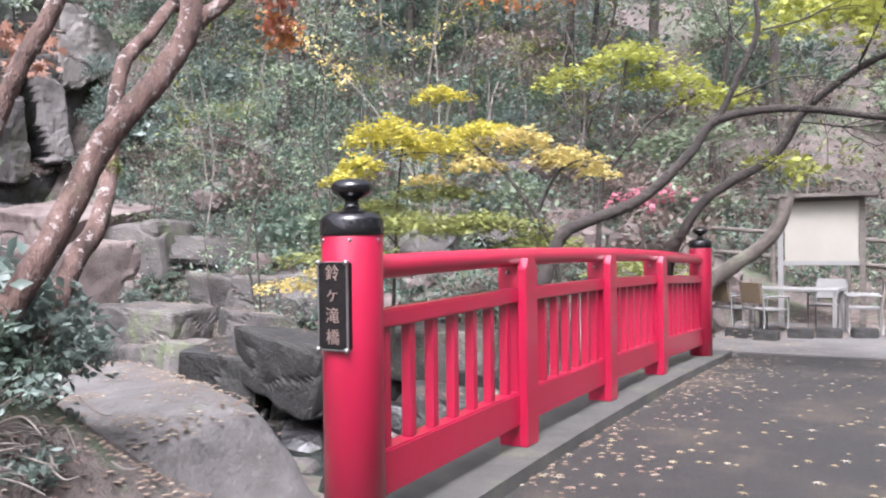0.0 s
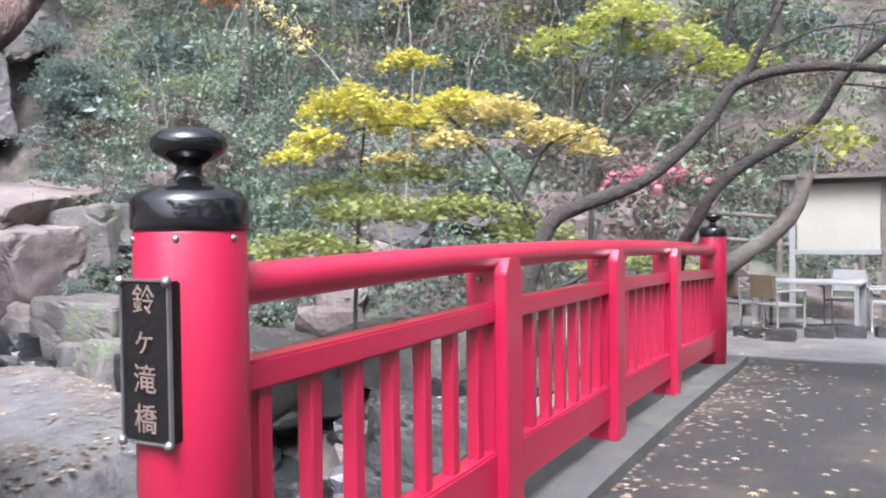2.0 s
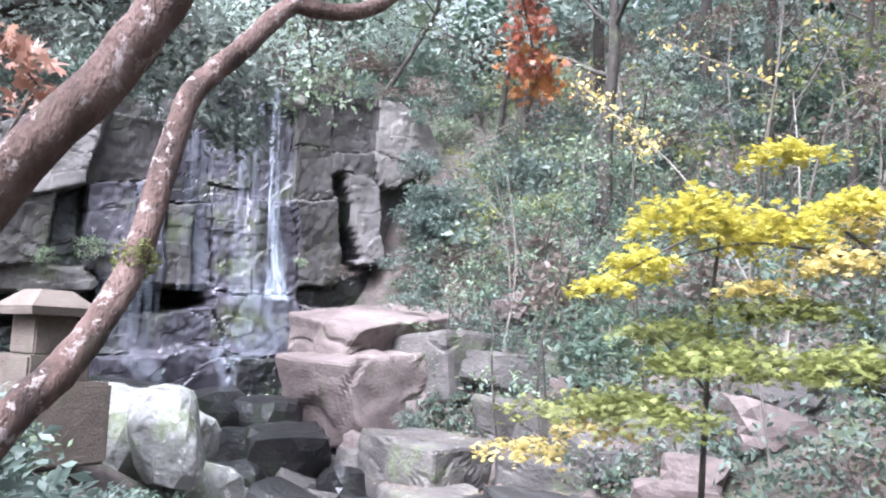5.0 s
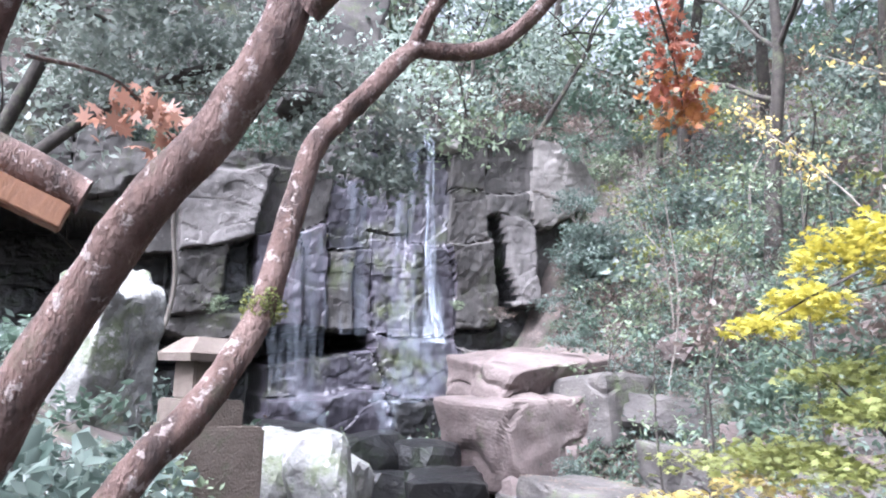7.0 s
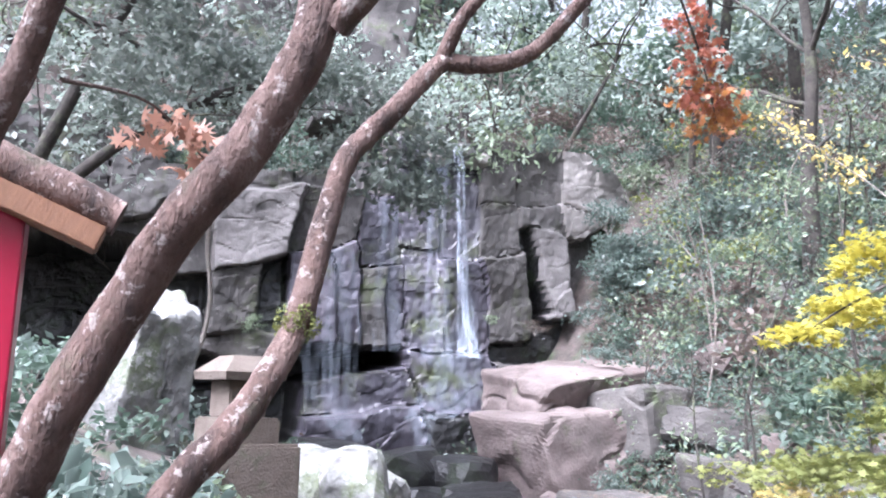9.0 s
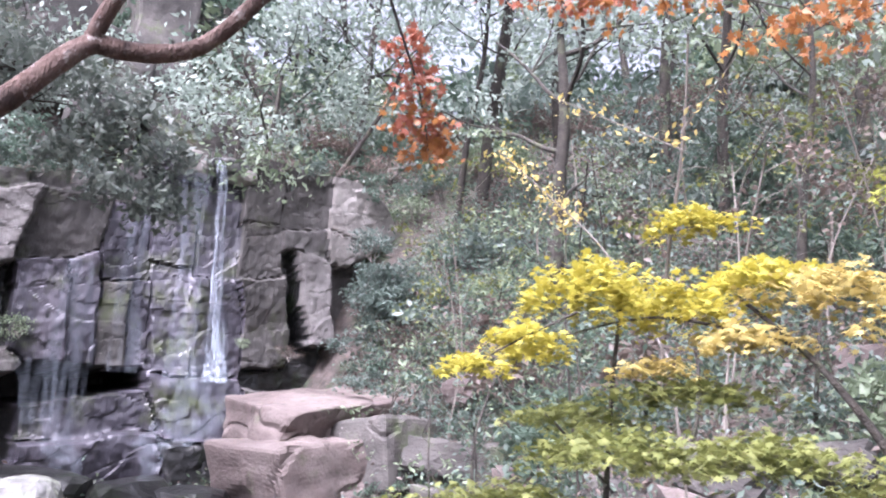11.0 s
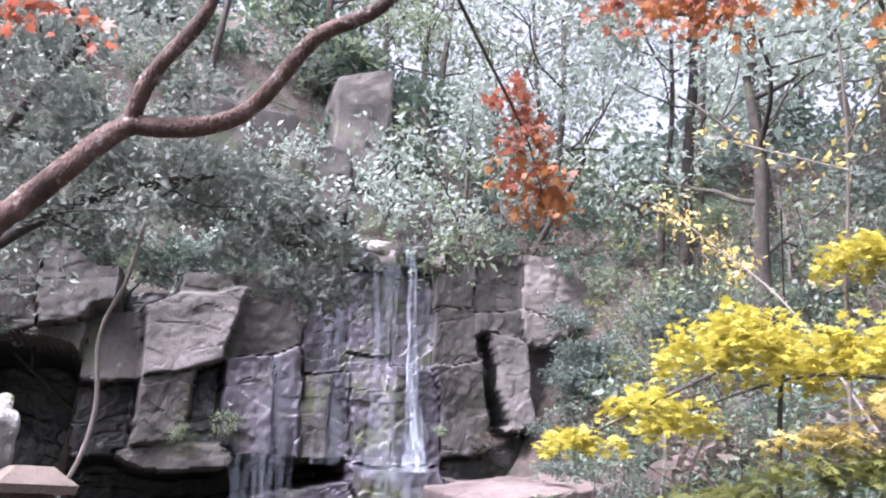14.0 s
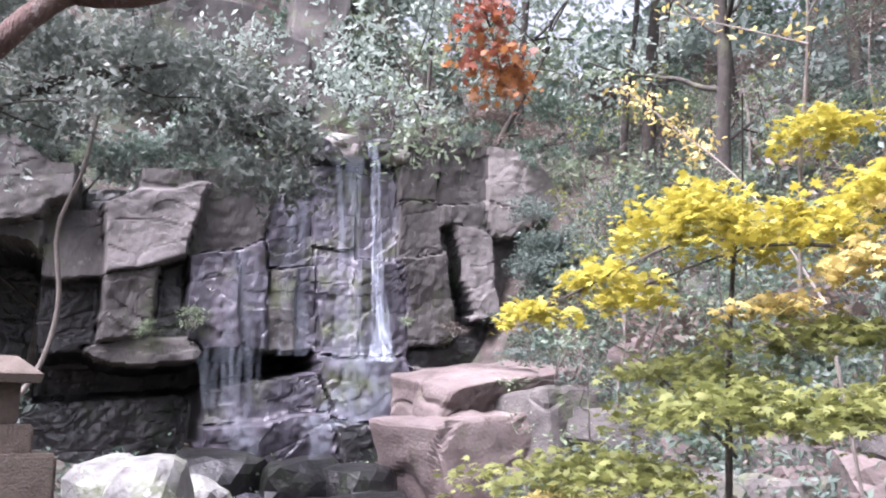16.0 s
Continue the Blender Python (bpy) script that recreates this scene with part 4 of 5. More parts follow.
def tree(name, path, r0, r1, material, leafmaterial, label, seed, crown=0, crown_r=1.6, leaf=0.16, depth=2, length=2.2, droop=0.0, shape="oval", flat=0.3, low=0.5, forks=5):
    """A trunk along path, limbs that fork from its upper half, and a crown of single leaves round the twigs."""
    rg = np.random.default_rng(seed)
    P = smooth_path(path, 6)
    items, tips = [(path, r0, r1, 12)], []
    for k in range(forks if depth else 0):
        i = max(2, int(len(P) * rg.uniform(low, 1)) - 1)
        a = rg.uniform(0, 6.28)
        grow(rg, P[i], (math.cos(a), math.sin(a), rg.uniform(0.1, 0.8)), length * rg.uniform(.6, 1.1), r1 * rg.uniform(0.5, 0.8), depth - 1, items, tips, droop)
    t = limbs(name, items, material)
    tagged(t, label, "tree")
    if crown and tips:
        per = max(20, crown // len(tips))
        C = np.concatenate([blob(rg, per, tuple(q), (crown_r * rg.uniform(.6, 1.2), crown_r * rg.uniform(.6, 1.2), crown_r * rg.uniform(.3, .6)), 0.1) for q in tips])
        c = part(leaves("crown", C, rg.uniform(.6, 1.25, len(C)) * leaf, leafmaterial, flat, shape, rg), t)
        tagged(c, kind="stuff")
    return t


# leaning trees on the near bank, with bare reddish bark
NEARL = "leaning maple trunk with reddish lichen-spotted bark"
ob = limbs("leaning_tree", [
    ([(-6.6, 3.3, -.5), (-6.15, 3.75, .45), (-5.84, 4.13, 1.2), (-5.68, 4.33, 1.7), (-5.64, 4.54, 2.1), (-5.5, 4.71, 2.43), (-5.39, 4.93, 2.73), (-5.27, 5.1, 3.05), (-5.24, 5.2, 3.35), (-5.3, 5.3, 4.2), (-5.2, 5.6, 5.6)], .118, .092, 16),
    ([(-5.2, 5.27, 3.3), (-4.9, 5.5, 3.7), (-4.7, 5.6, 4.6)], .07, .04, 8)], M_BARK)
tagged(ob, NEARL, "tree")
ob = limbs("leaning_tree", [
    ([(-6.2, 3.7, -.2), (-6.2, 4.3, .45), (-6.3, 4.83, 1.23), (-6.34, 5.06, 1.48), (-6.45, 5.26, 1.74), (-6.62, 5.48, 2.12), (-6.72, 5.63, 2.68), (-6.76, 5.76, 3.15), (-6.77, 5.91, 3.36), (-6.72, 6.07, 3.54), (-6.72, 6.29, 3.82), (-6.75, 6.43, 3.95)], .1, .062, 14),
    ([(-6.75, 6.41, 3.94), (-6.66, 6.76, 3.95), (-6.62, 7.08, 4.13), (-6.33, 7.39, 4.53), (-6.16, 7.73, 4.73), (-5.97, 8.2, 5.3)], .065, .038, 10),
    ([(-6.76, 6.39, 3.92), (-6.6, 6.49, 4.22), (-6.39, 6.75, 4.61), (-6.25, 6.9, 5.3)], .056, .033, 10)], M_BARK)
tagged(ob, NEARL, "tree")
moss = leaves("moss", blob(np.random.default_rng(3), 500, (-6.62, 5.48, 2.12), (.125, .125, .1), .85), np.full(500, .03), L_YGREEN, 0.1)
part(moss, ob)
ob = limbs("leaning_tree", [([(-6.4, 3.6, -.8), (-6.2, 3.7, .4), (-5.95, 3.72, 1.8), (-5.7, 3.9, 2.66), (-5.61, 4.0, 2.92), (-5.5, 4.1, 3.22), (-5.15, 4.4, 4.3)], .08, .062, 12)], M_BARK)
tagged(ob, NEARL, "tree")

# maple whose limbs reach over the railing and the path
RT = [([(-3.6, 8.6, -1.6), (-3.5, 8.5, .3), (-3.4, 8.52, .83), (-3.3, 8.66, 1.26), (-3.14, 8.76, 1.51), (-2.46, 9.06, 1.81), (-1.95, 9.26, 2.3), (-1.66, 9.36, 2.67), (-0.94, 9.55, 2.76), (-0.05, 9.72, 2.61), (.9, 9.9, 2.5)], .1, .025, 10),
      ([(-1.66, 9.36, 2.67), (-1.45, 9.36, 3.1), (-1.25, 9.36, 3.55), (-1.25, 9.38, 4.0), (-1.1, 9.5, 4.6)], .04, .02, 8),
      ([(-2.6, 10.1, -1.0), (-2.35, 9.85, .9), (-2.12, 9.68, 1.45), (-1.8, 9.72, 1.88), (-1.15, 9.89, 2.3), (-.8, 9.86, 2.8), (-.19, 9.82, 3.22), (.3, 9.8, 3.35), (1.2, 9.9, 3.7)], .07, .025, 10),
      ([(-3.4, 8.5, .7), (-3.0, 8.9, .95), (-2.75, 9.2, 1.25)], .03, .012, 6)]
rg = np.random.default_rng(8)
for base, d in (((-1.2, 9.4, 3.6), (.6, .3, .2)), ((-.8, 9.6, 2.76), (.3, .5, .5)), ((-.3, 9.8, 3.2), (.4, -.2, .5)), ((-1.3, 9.4, 3.3), (-.6, .4, .4)), ((-1.5, 9.35, 2.9), (.7, .2, .25)), ((.2, 9.75, 2.6), (.5, .3, -.1)), ((-.9, 9.85, 2.65), (.5, .1, -.2))):
    grow(rg, base, d, .9, .014, 2, RT, [])
ob = limbs("maple_tree", RT, M_BARKDARK)
tagged(ob, "dark bare-limbed maple arching over the red railing", "tree")


def pad(rg, c, r, n, slope=0.0):
    """A layered, nearly level spray of leaves."""
    a, q = rg.uniform(0, 6.28, n), np.sqrt(rg.uniform(0, 1, n))
    edge = 1 + 0.35 * np.sin(a * 3 + c[0] * 7) + 0.2 * np.sin(a * 7 + c[1] * 5)
    x, y = np.cos(a) * q * r[0] * edge, np.sin(a) * q * r[1] * edge
    z = (1 - q ** 2) * r[2] + rg.normal(size=n) * r[2] * 0.3 - q * r[2] * .3
    z = z + (rg.integers(0, 3, n) - 1) * r[2] * .35
    return np.stack([c[0] + x, c[1] + y, c[2] + z + slope * x], axis=1)


def spray(parent, pads, material, leaf, name="crown", shape="maple", seed=2, flat=.55, density=1.0):
    rg = np.random.default_rng(seed)
    C = np.concatenate([pad(rg, p[:3], p[3:6], int(p[6] * density)) for p in pads])
    o = part(leaves(name, C, rg.uniform(.6, 1.3, len(C)) * leaf, material, flat, shape, rg), parent)
    return tagged(o, kind="stuff")


spray(ob, [(-.2, 10.0, 3.75, .9, .6, .15, 420), (.4, 9.8, 3.45, .7, .6, .2, 360), (-.7, 10.3, 3.95, .7, .6, .15, 260), (.5, 9.7, 3.9, .9, .6, .2, 360), (-.5, 10.4, 4.05, .9, .6, .2, 420)], L_LIME, .1)
spray(ob, [(-1.05, 9.9, 2.2, .32, .3, .1, 90), (-.85, 9.95, 2.05, .25, .3, .12, 70)], L_LIME, .09, seed=4)
spray(ob, [(-2.85, 10.4, 1.85, .35, .3, .12, 110), (-2.5, 10.5, 1.95, .25, .3, .12, 60)], L_PINK, .085, seed=5)
spray(ob, [(-2.4, 10.6, 2.0, .4, .3, .15, 110), (-1.9, 10.6, 1.85, .3, .3, .15, 60)], L_PALE, .085, seed=6)


# slender yellow maple beyond the stream
def yellow_maple():
    items = [([(-6.85, 10.9, -.6), (-6.8, 10.95, 1.0), (-6.75, 11.0, 2.2), (-6.7, 11.1, 3.1)], .035, .014, 7),
             ([(-4.2, 11.6, -.3), (-4.4, 11.5, 1.2), (-4.9, 11.3, 2.2), (-5.6, 11.2, 2.9)], .05, .015, 7),
             ([(-4.6, 11.4, 1.8), (-4.2, 11.3, 2.4), (-3.7, 11.4, 2.6)], .03, .012, 6),
             ([(-5.2, 11.3, 2.5), (-6.2, 10.9, 2.75), (-7.2, 10.5, 2.55)], .018, .007, 5),
             ([(-6.75, 11.0, 1.3), (-7.1, 10.6, 1.9), (-7.4, 10.3, 2.2)], .016, .006, 5),
             ([(-4.0, 12.4, -.2), (-4.0, 12.5, 2), (-3.7, 12.5, 3.4), (-3.5, 12.5, 4.4)], .05, .02, 7),
             ([(-3.9, 12.5, 2.4), (-3.2, 12.6, 3.2), (-2.5, 12.8, 3.6)], .03, .012, 6),
             ([(-6.5, 10.3, 2.75), (-6.6, 9.8, 2.5), (-6.6, 9.2, 2.2)], .014, .006, 5)]
    t = limbs("yellow_maple", items, M_BARKD)
    tagged(t, "slender maple with layered bright yellow autumn leaves", "tree")
    spray(t, [(-6.75, 10.7, 2.95, 0.585, 0.468, 0.225, 900), (-6.1, 11.1, 2.8, 0.546, 0.468, 0.188, 600), (-6.7, 9.9, 2.5, 0.273, 0.351, 0.0975, 220), (-6.62, 9.3, 2.22, 0.234, 0.273, 0.075, 150), (-7.3, 10.5, 2.45, 0.273, 0.312, 0.09, 180),
              (-6.4, 11.7, 3.72, 0.468, 0.351, 0.105, 320), (-5.5, 11.4, 3.05, 0.468, 0.39, 0.112, 420)], L_YELLOW, 0.08, seed=11, flat=.6, density=1.5)
    spray(t, [(-4.9, 11.3, 2.85, 0.56, 0.4, 0.15, 480), (-4.2, 11.4, 2.55, 0.48, 0.4, 0.135, 420), (-5.5, 11.1, 2.5, 0.48, 0.4, 0.112, 320), (-3.75, 11.6, 2.35, 0.28, 0.32, 0.09, 160), (-6.2, 10.9, 2.3, 0.32, 0.32, 0.075, 150)], L_CREAM, 0.08, seed=12, flat=.6, density=1.5)
    spray(t, [(-6.3, 10.6, 1.6, 0.855, 0.665, 0.15, 650), (-5.3, 11, 1.6, 0.76, 0.57, 0.15, 500), (-6.9, 9.9, 1.15, 0.76, 0.76, 0.15, 560), (-4.6, 11.5, 1.3, 0.665, 0.475, 0.15, 300), (-3.4, 12, 0.9, 0.76, 0.475, 0.15, 260), (-6.1, 11.2, 2.1, 0.665, 0.57, 0.112, 320), (-7.1, 10.9, 1.9, 0.57, 0.57, 0.112, 260)], L_YGREEN, 0.085, seed=13, flat=.6, density=2.0)
    spray(t, [(-7.7, 9.5, 0.75, 0.45, 0.36, 0.09, 230), (-7.2, 9.8, 0.95, 0.45, 0.36, 0.09, 160)], L_CREAM, 0.075, seed=14, flat=.6, density=1.4)
    spray(t, [(-3.5, 12.4, 4.1, 0.7, 0.5, 0.165, 462), (-2.9, 12.6, 3.75, 0.6, 0.5, 0.135, 330), (-2.3, 12.8, 3.45, 0.5, 0.5, 0.135, 286), (-4.4, 12.5, 3.9, 0.7, 0.5, 0.15, 242)], L_LIME, 0.085, seed=15, flat=.6, density=1.5)
    spray(t, [(-2.5, 12.7, 2.9, .7, .5, .2, 260), (-3.2, 12.6, 2.7, .6, .5, .2, 200)], L_PALE, .1, seed=16, flat=.6, density=1.2)


yellow_maple()

# hanging sprays of a red maple overhead and the pale arching twig
ob = limbs("red_maple_branch", [([(-7.0, 8.2, 6.2), (-7.6, 9.0, 5.6), (-7.95, 9.6, 5.0), (-8.0, 9.8, 4.4)], .02, .006, 6), ([(-6.2, 8.6, 5.6), (-6.6, 9.6, 5.8), (-6.7, 10.4, 5.8)], .02, .006, 6),
                                  ([(-6.3, 8.5, 5.6), (-7.0, 8.2, 6.2)], .03, .02, 6), ([(-6.7, 10.4, 5.8), (-5.6, 11.0, 5.5), (-4.8, 11.3, 5.1), (-4.0, 11.4, 5.0)], .014, .005, 6)], M_BARKD)
tagged(ob, "hanging maple branch with orange and red autumn leaves", "branch")
spray(ob, [(-7.9, 9.45, 5.3, .2, .2, .16, 80), (-7.95, 9.6, 4.95, .2, .22, .18, 110), (-8.0, 9.75, 4.6, .22, .28, .18, 120)], L_RED, .1, seed=21, flat=.3)
spray(ob, [(-8.02, 9.85, 4.38, .22, .3, .15, 120), (-7.95, 9.6, 4.6, .3, .3, .2, 60)], L_ORANGE, .1, seed=22, flat=.3)
spray(ob, [(-6.7, 10.1, 5.75, .5, .5, .1, 170), (-6.5, 10.6, 5.75, .35, .35, .12, 100)], L_RED, .1, seed=23, flat=.3)
spray(ob, [(-6.6, 10.4, 5.62, .4, .5, .1, 120), (-5.9, 11.2, 5.75, .5, .5, .12, 160), (-4.9, 11.3, 5.0, .5, .4, .12, 150), (-4.2, 11.3, 4.95, .4, .4, .12, 110)], L_ORANGE, .1, seed=24, flat=.3)
ob = limbs("rust_maple_branch", [([(-5.55, 4.2, 3.0), (-6.6, 4.6, 3.3), (-7.2, 5.0, 3.15)], .012, .005, 6), ([(-5.3, 4.35, 3.7), (-6.4, 4.7, 4.4), (-6.9, 5.6, 4.7)], .02, .006, 6)], M_BARK)
tagged(ob, "thin branch with rust coloured maple leaves", "branch")
spray(ob, [(-6.9, 4.75, 3.2, .4, .3, .1, 45), (-7.1, 5.0, 3.05, .25, .2, .08, 25)], L_RUST, .13, seed=25, flat=.4)
spray(ob, [(-6.9, 5.6, 4.62, .4, .5, .1, 90)], L_RED, .1, seed=26, flat=.4)
ob = limbs("pale_twig_shrub", [([(-7.6, 12.9, 2.6), (-8.4, 12.8, 3.9), (-9.2, 12.62, 4.75), (-10.3, 12.6, 5.7)], .016, .006, 6), ([(-6.95, 11.9, 2.2), (-6.8, 11.85, 3.4), (-6.5, 11.75, 4.6), (-6.3, 11.6, 5.6)], .022, .01, 6),
                                 ([(-6.5, 11.75, 4.5), (-7.3, 11.6, 5.0), (-8.1, 11.6, 5.5)], .01, .004, 5), ([(-6.45, 11.7, 4.7), (-5.9, 11.7, 5.2), (-5.5, 11.8, 5.8)], .01, .004, 5), ([(-7.6, 12.9, 2.6), (-7.4, 13.0, .4)], .02, .016, 6)], M_TWIG)
tagged(ob, "pale slender twigs with small cream leaves", "shrub")
rg = np.random.default_rng(31)
T = np.array([q for q in smooth_path([(-8.9, 12.7, 4.4), (-9.3, 12.6, 4.85), (-10.3, 12.6, 5.7)], 60)])
T2 = np.array([q for q in smooth_path([(-6.5, 11.75, 4.5), (-7.3, 11.6, 5.0), (-8.1, 11.6, 5.5)], 30)])
T3 = np.array([q for q in smooth_path([(-6.45, 11.7, 4.7), (-5.9, 11.7, 5.2), (-5.5, 11.8, 5.8)], 20)])
C = np.concatenate([T + rg.normal(size=T.shape) * .12, T + rg.normal(size=T.shape) * .1, T2 + rg.normal(size=T2.shape) * .08, T3 + rg.normal(size=T3.shape) * .1])
tagged(part(leaves("leaf", C, rg.uniform(.05, .1, len(C)), L_CREAM, .2, "oval", rg), ob), kind="stuff")

# woodland above and behind the waterfall
BG = "slender woodland tree with grey mossy trunk and leafy crown"
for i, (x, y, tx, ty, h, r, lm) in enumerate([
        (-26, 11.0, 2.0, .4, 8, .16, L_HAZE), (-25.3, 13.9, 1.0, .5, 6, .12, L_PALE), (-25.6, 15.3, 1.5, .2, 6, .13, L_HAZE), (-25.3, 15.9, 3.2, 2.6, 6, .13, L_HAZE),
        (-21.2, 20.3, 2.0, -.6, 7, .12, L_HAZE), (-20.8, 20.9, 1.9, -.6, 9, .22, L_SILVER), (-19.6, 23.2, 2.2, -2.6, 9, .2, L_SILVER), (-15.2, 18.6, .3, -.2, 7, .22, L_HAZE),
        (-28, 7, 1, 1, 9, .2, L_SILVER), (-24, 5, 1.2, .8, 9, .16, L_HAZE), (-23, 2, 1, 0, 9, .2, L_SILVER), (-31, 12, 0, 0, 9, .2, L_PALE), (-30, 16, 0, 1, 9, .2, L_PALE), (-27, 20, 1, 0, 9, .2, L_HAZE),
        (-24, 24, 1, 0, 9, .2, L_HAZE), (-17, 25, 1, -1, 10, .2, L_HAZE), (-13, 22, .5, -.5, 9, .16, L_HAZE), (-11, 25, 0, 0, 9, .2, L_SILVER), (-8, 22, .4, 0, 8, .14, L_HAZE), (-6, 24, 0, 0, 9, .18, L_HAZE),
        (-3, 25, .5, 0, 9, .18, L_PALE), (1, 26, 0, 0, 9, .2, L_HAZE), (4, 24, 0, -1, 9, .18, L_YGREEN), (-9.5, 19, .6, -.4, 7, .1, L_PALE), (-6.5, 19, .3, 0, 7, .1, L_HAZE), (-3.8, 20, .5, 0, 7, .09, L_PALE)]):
    z = ground_z(x, y) - .3
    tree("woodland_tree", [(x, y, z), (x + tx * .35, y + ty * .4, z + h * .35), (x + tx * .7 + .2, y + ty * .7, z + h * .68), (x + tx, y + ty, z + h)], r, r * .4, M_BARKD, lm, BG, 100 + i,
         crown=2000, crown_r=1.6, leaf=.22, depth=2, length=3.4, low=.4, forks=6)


rg = np.random.default_rng(404)
# distance haze on these crowns comes from pale leaf colours, not from air
FAR = "distant woodland tree with pale hazy green crown"
for i in range(34):
    a = 25 + 95 * (i + rg.uniform(0, .8)) / 34
    d = rg.uniform(33, 46)
    x, y = -2 - d * math.sin(radians(a - 25)) , 6 + d * math.cos(radians(a - 25))
    if 48 < math.degrees(math.atan2(-1.9 - x, y - 6)) < 60:
        continue
    z = ground_z(x, y) - .4
    h = rg.uniform(9, 13)
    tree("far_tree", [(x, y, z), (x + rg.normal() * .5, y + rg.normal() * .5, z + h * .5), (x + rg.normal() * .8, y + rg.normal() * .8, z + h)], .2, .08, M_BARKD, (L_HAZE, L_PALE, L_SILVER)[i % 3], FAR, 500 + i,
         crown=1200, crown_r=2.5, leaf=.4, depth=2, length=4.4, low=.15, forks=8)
# unseen trees added behind the camera to dim reflections and skylight
BACK = "tall backdrop tree with dense green crown, added out of view"
for i in range(16):
    a = radians(-100 + 17 * i)
    x, y = 6 + 12 * math.cos(a) + rg.normal() * .8, 3 + 15 * math.sin(a) + rg.normal() * .8
    if x < 5 and y > -4:
        continue
    tree("wayside_tree", [(x, y, ground_z(x, y) - .4), (x + rg.normal() * .4, y + rg.normal() * .4, 6), (x + rg.normal() * .8, y + rg.normal() * .8, 12)], .26, .1, M_BARKD, L_GREEN, BACK, 560 + i,
         crown=3200, crown_r=2.2, leaf=.5, depth=2, length=4.6, low=.12, forks=9)
SAP = "thin bare grey sapling with sparse leaves"
for i in range(46):
    x, y = rg.uniform(-17, -1), rg.uniform(14, 22)
    if x > -4 and y < 19.5:
        continue
    z, h = ground_z(x, y) - .2, rg.uniform(2.5, 5.5)
    tree("sapling", [(x, y, z), (x + rg.normal() * .25, y + rg.normal() * .25, z + h * .5), (x + rg.normal() * .5, y + rg.normal() * .5, z + h)], rg.uniform(.02, .045), .012, M_TWIG if i % 2 else M_BARKD, (L_PALE, L_YGREEN, L_GREEN, L_BROWN)[i % 4], SAP, 600 + i,
         crown=260, crown_r=.5, leaf=.12, depth=2, length=1.3, flat=.5)


# ---- shrubs ----
def shrub(name, seed, lm, leaf, n, label, shape="oval", flat=.35, r=(.6, .6, .45)):
    rg = np.random.default_rng(seed)
    items, tips = [], []
    for k in range(5):
        a = rg.uniform(0, 6.28)
        grow(rg, (0, 0, -.1), (math.cos(a) * .7, math.sin(a) * .7, 1), .55, .012, 1, items, tips)
    s = limbs(name, items, M_TWIG)
    tagged(s, label, "shrub", "undergrowth shrubs")
    C = np.concatenate([blob(rg, max(8, n // len(tips)), tuple(q), (r[0] * .55, r[1] * .55, r[2] * .5), .1) for q in tips])
    tagged(part(leaves("foliage", C, rg.uniform(.6, 1.3, len(C)) * leaf, lm, flat, shape, rg), s), kind="stuff")
    return s


SH = [shrub("shrub", 200, L_GREEN, .12, 460, "low green leafy undergrowth shrub"), shrub("shrub", 201, L_BLUE, .13, 460, "blue-green broadleaf undergrowth shrub"),
      shrub("shrub", 202, L_PALE, .1, 500, "pale green thin undergrowth shrub"), shrub("shrub", 203, L_BROWN, .1, 380, "dry brown twiggy undergrowth"), shrub("shrub", 204, L_BLUE, .1, 620, "dense blue-green ivy clump")]
rng = np.random.default_rng(77)
used = [False] * 5


def put_shrub(k, x, y, z, s, tilt=0):
    m = pose(x, y, z, rng.uniform(-15, 15) + tilt, rng.uniform(-15, 15), rng.uniform(0, 360))
    if used[k]:
        o = copy_thing(SH[k], m)
    else:
        o, used[k] = SH[k], True
        o.matrix_world = m
    o.scale = (s, s, s * rng.uniform(.7, 1.0))


count = 0
while count < 190:
    x, y = rng.uniform(-31, 3), rng.uniform(12.2, 34)
    z = float(height(x, y))
    if z < 0.5 or (x < -20.2 and y < 18 and z < 9.2) or (x > -3 and y < 20):
        continue
    if -19.5 < x < -16 and 12 < y < 17:
        continue
    v = noise.noise(Vector((x * .35, y * .35, 2)))
    k = int(rng.choice(5, p=[.3, .25, .15, .2, .1] if v < .1 else [.15, .1, .2, .5, .05]))
    if v > .25 and rng.uniform() < .6:
        continue
    if x > -6 and y < 25:
        if rng.uniform() < .5:
            continue
        k = 3
    put_shrub(k, x, y, z, rng.uniform(1.0, 2.3))
    count += 1


def ground_cover(name, n, lm, leaf, lo, hi, seed, label):
    """Low growth over the slopes, thick in some patches and bare in others."""
    rg = np.random.default_rng(seed)
    C = []
    while len(C) < n:
        x, y = (rg.uniform(-21, 0), rg.uniform(11.8, 23)) if rg.uniform() < .7 else (rg.uniform(-33, 4), rg.uniform(8, 36))
        if x > -4 and y < 18.8 or (x < -20.3 and y < 17.5 and x > -22.6):
            continue
        if not lo < noise.fractal(Vector((x * .45, y * .45, seed)), 1.0, 2.0, 3) < hi:
            continue
        if x > -9.5 and lm is not L_BROWN and rg.uniform() < .6:
            continue
        z = ground_z(x, y)
        if z < -.4:
            continue
        for _ in range(14):
            C.append((x + rg.normal() * .22, y + rg.normal() * .22, z + abs(rg.normal()) * .3))
    C = np.array(C)
    tagged(leaves(name, C, rg.uniform(.6, 1.3, len(C)) * leaf, lm, .35, "oval", rg), label, "undergrowth", kind="stuff")


ground_cover("undergrowth", 48000, L_BLUE, .12, -.25, 2, 11, "blue-green leafy undergrowth covering the hillside")
ground_cover("undergrowth", 52000, L_GREEN, .12, -.25, 2, 23, "green leafy undergrowth covering the hillside")
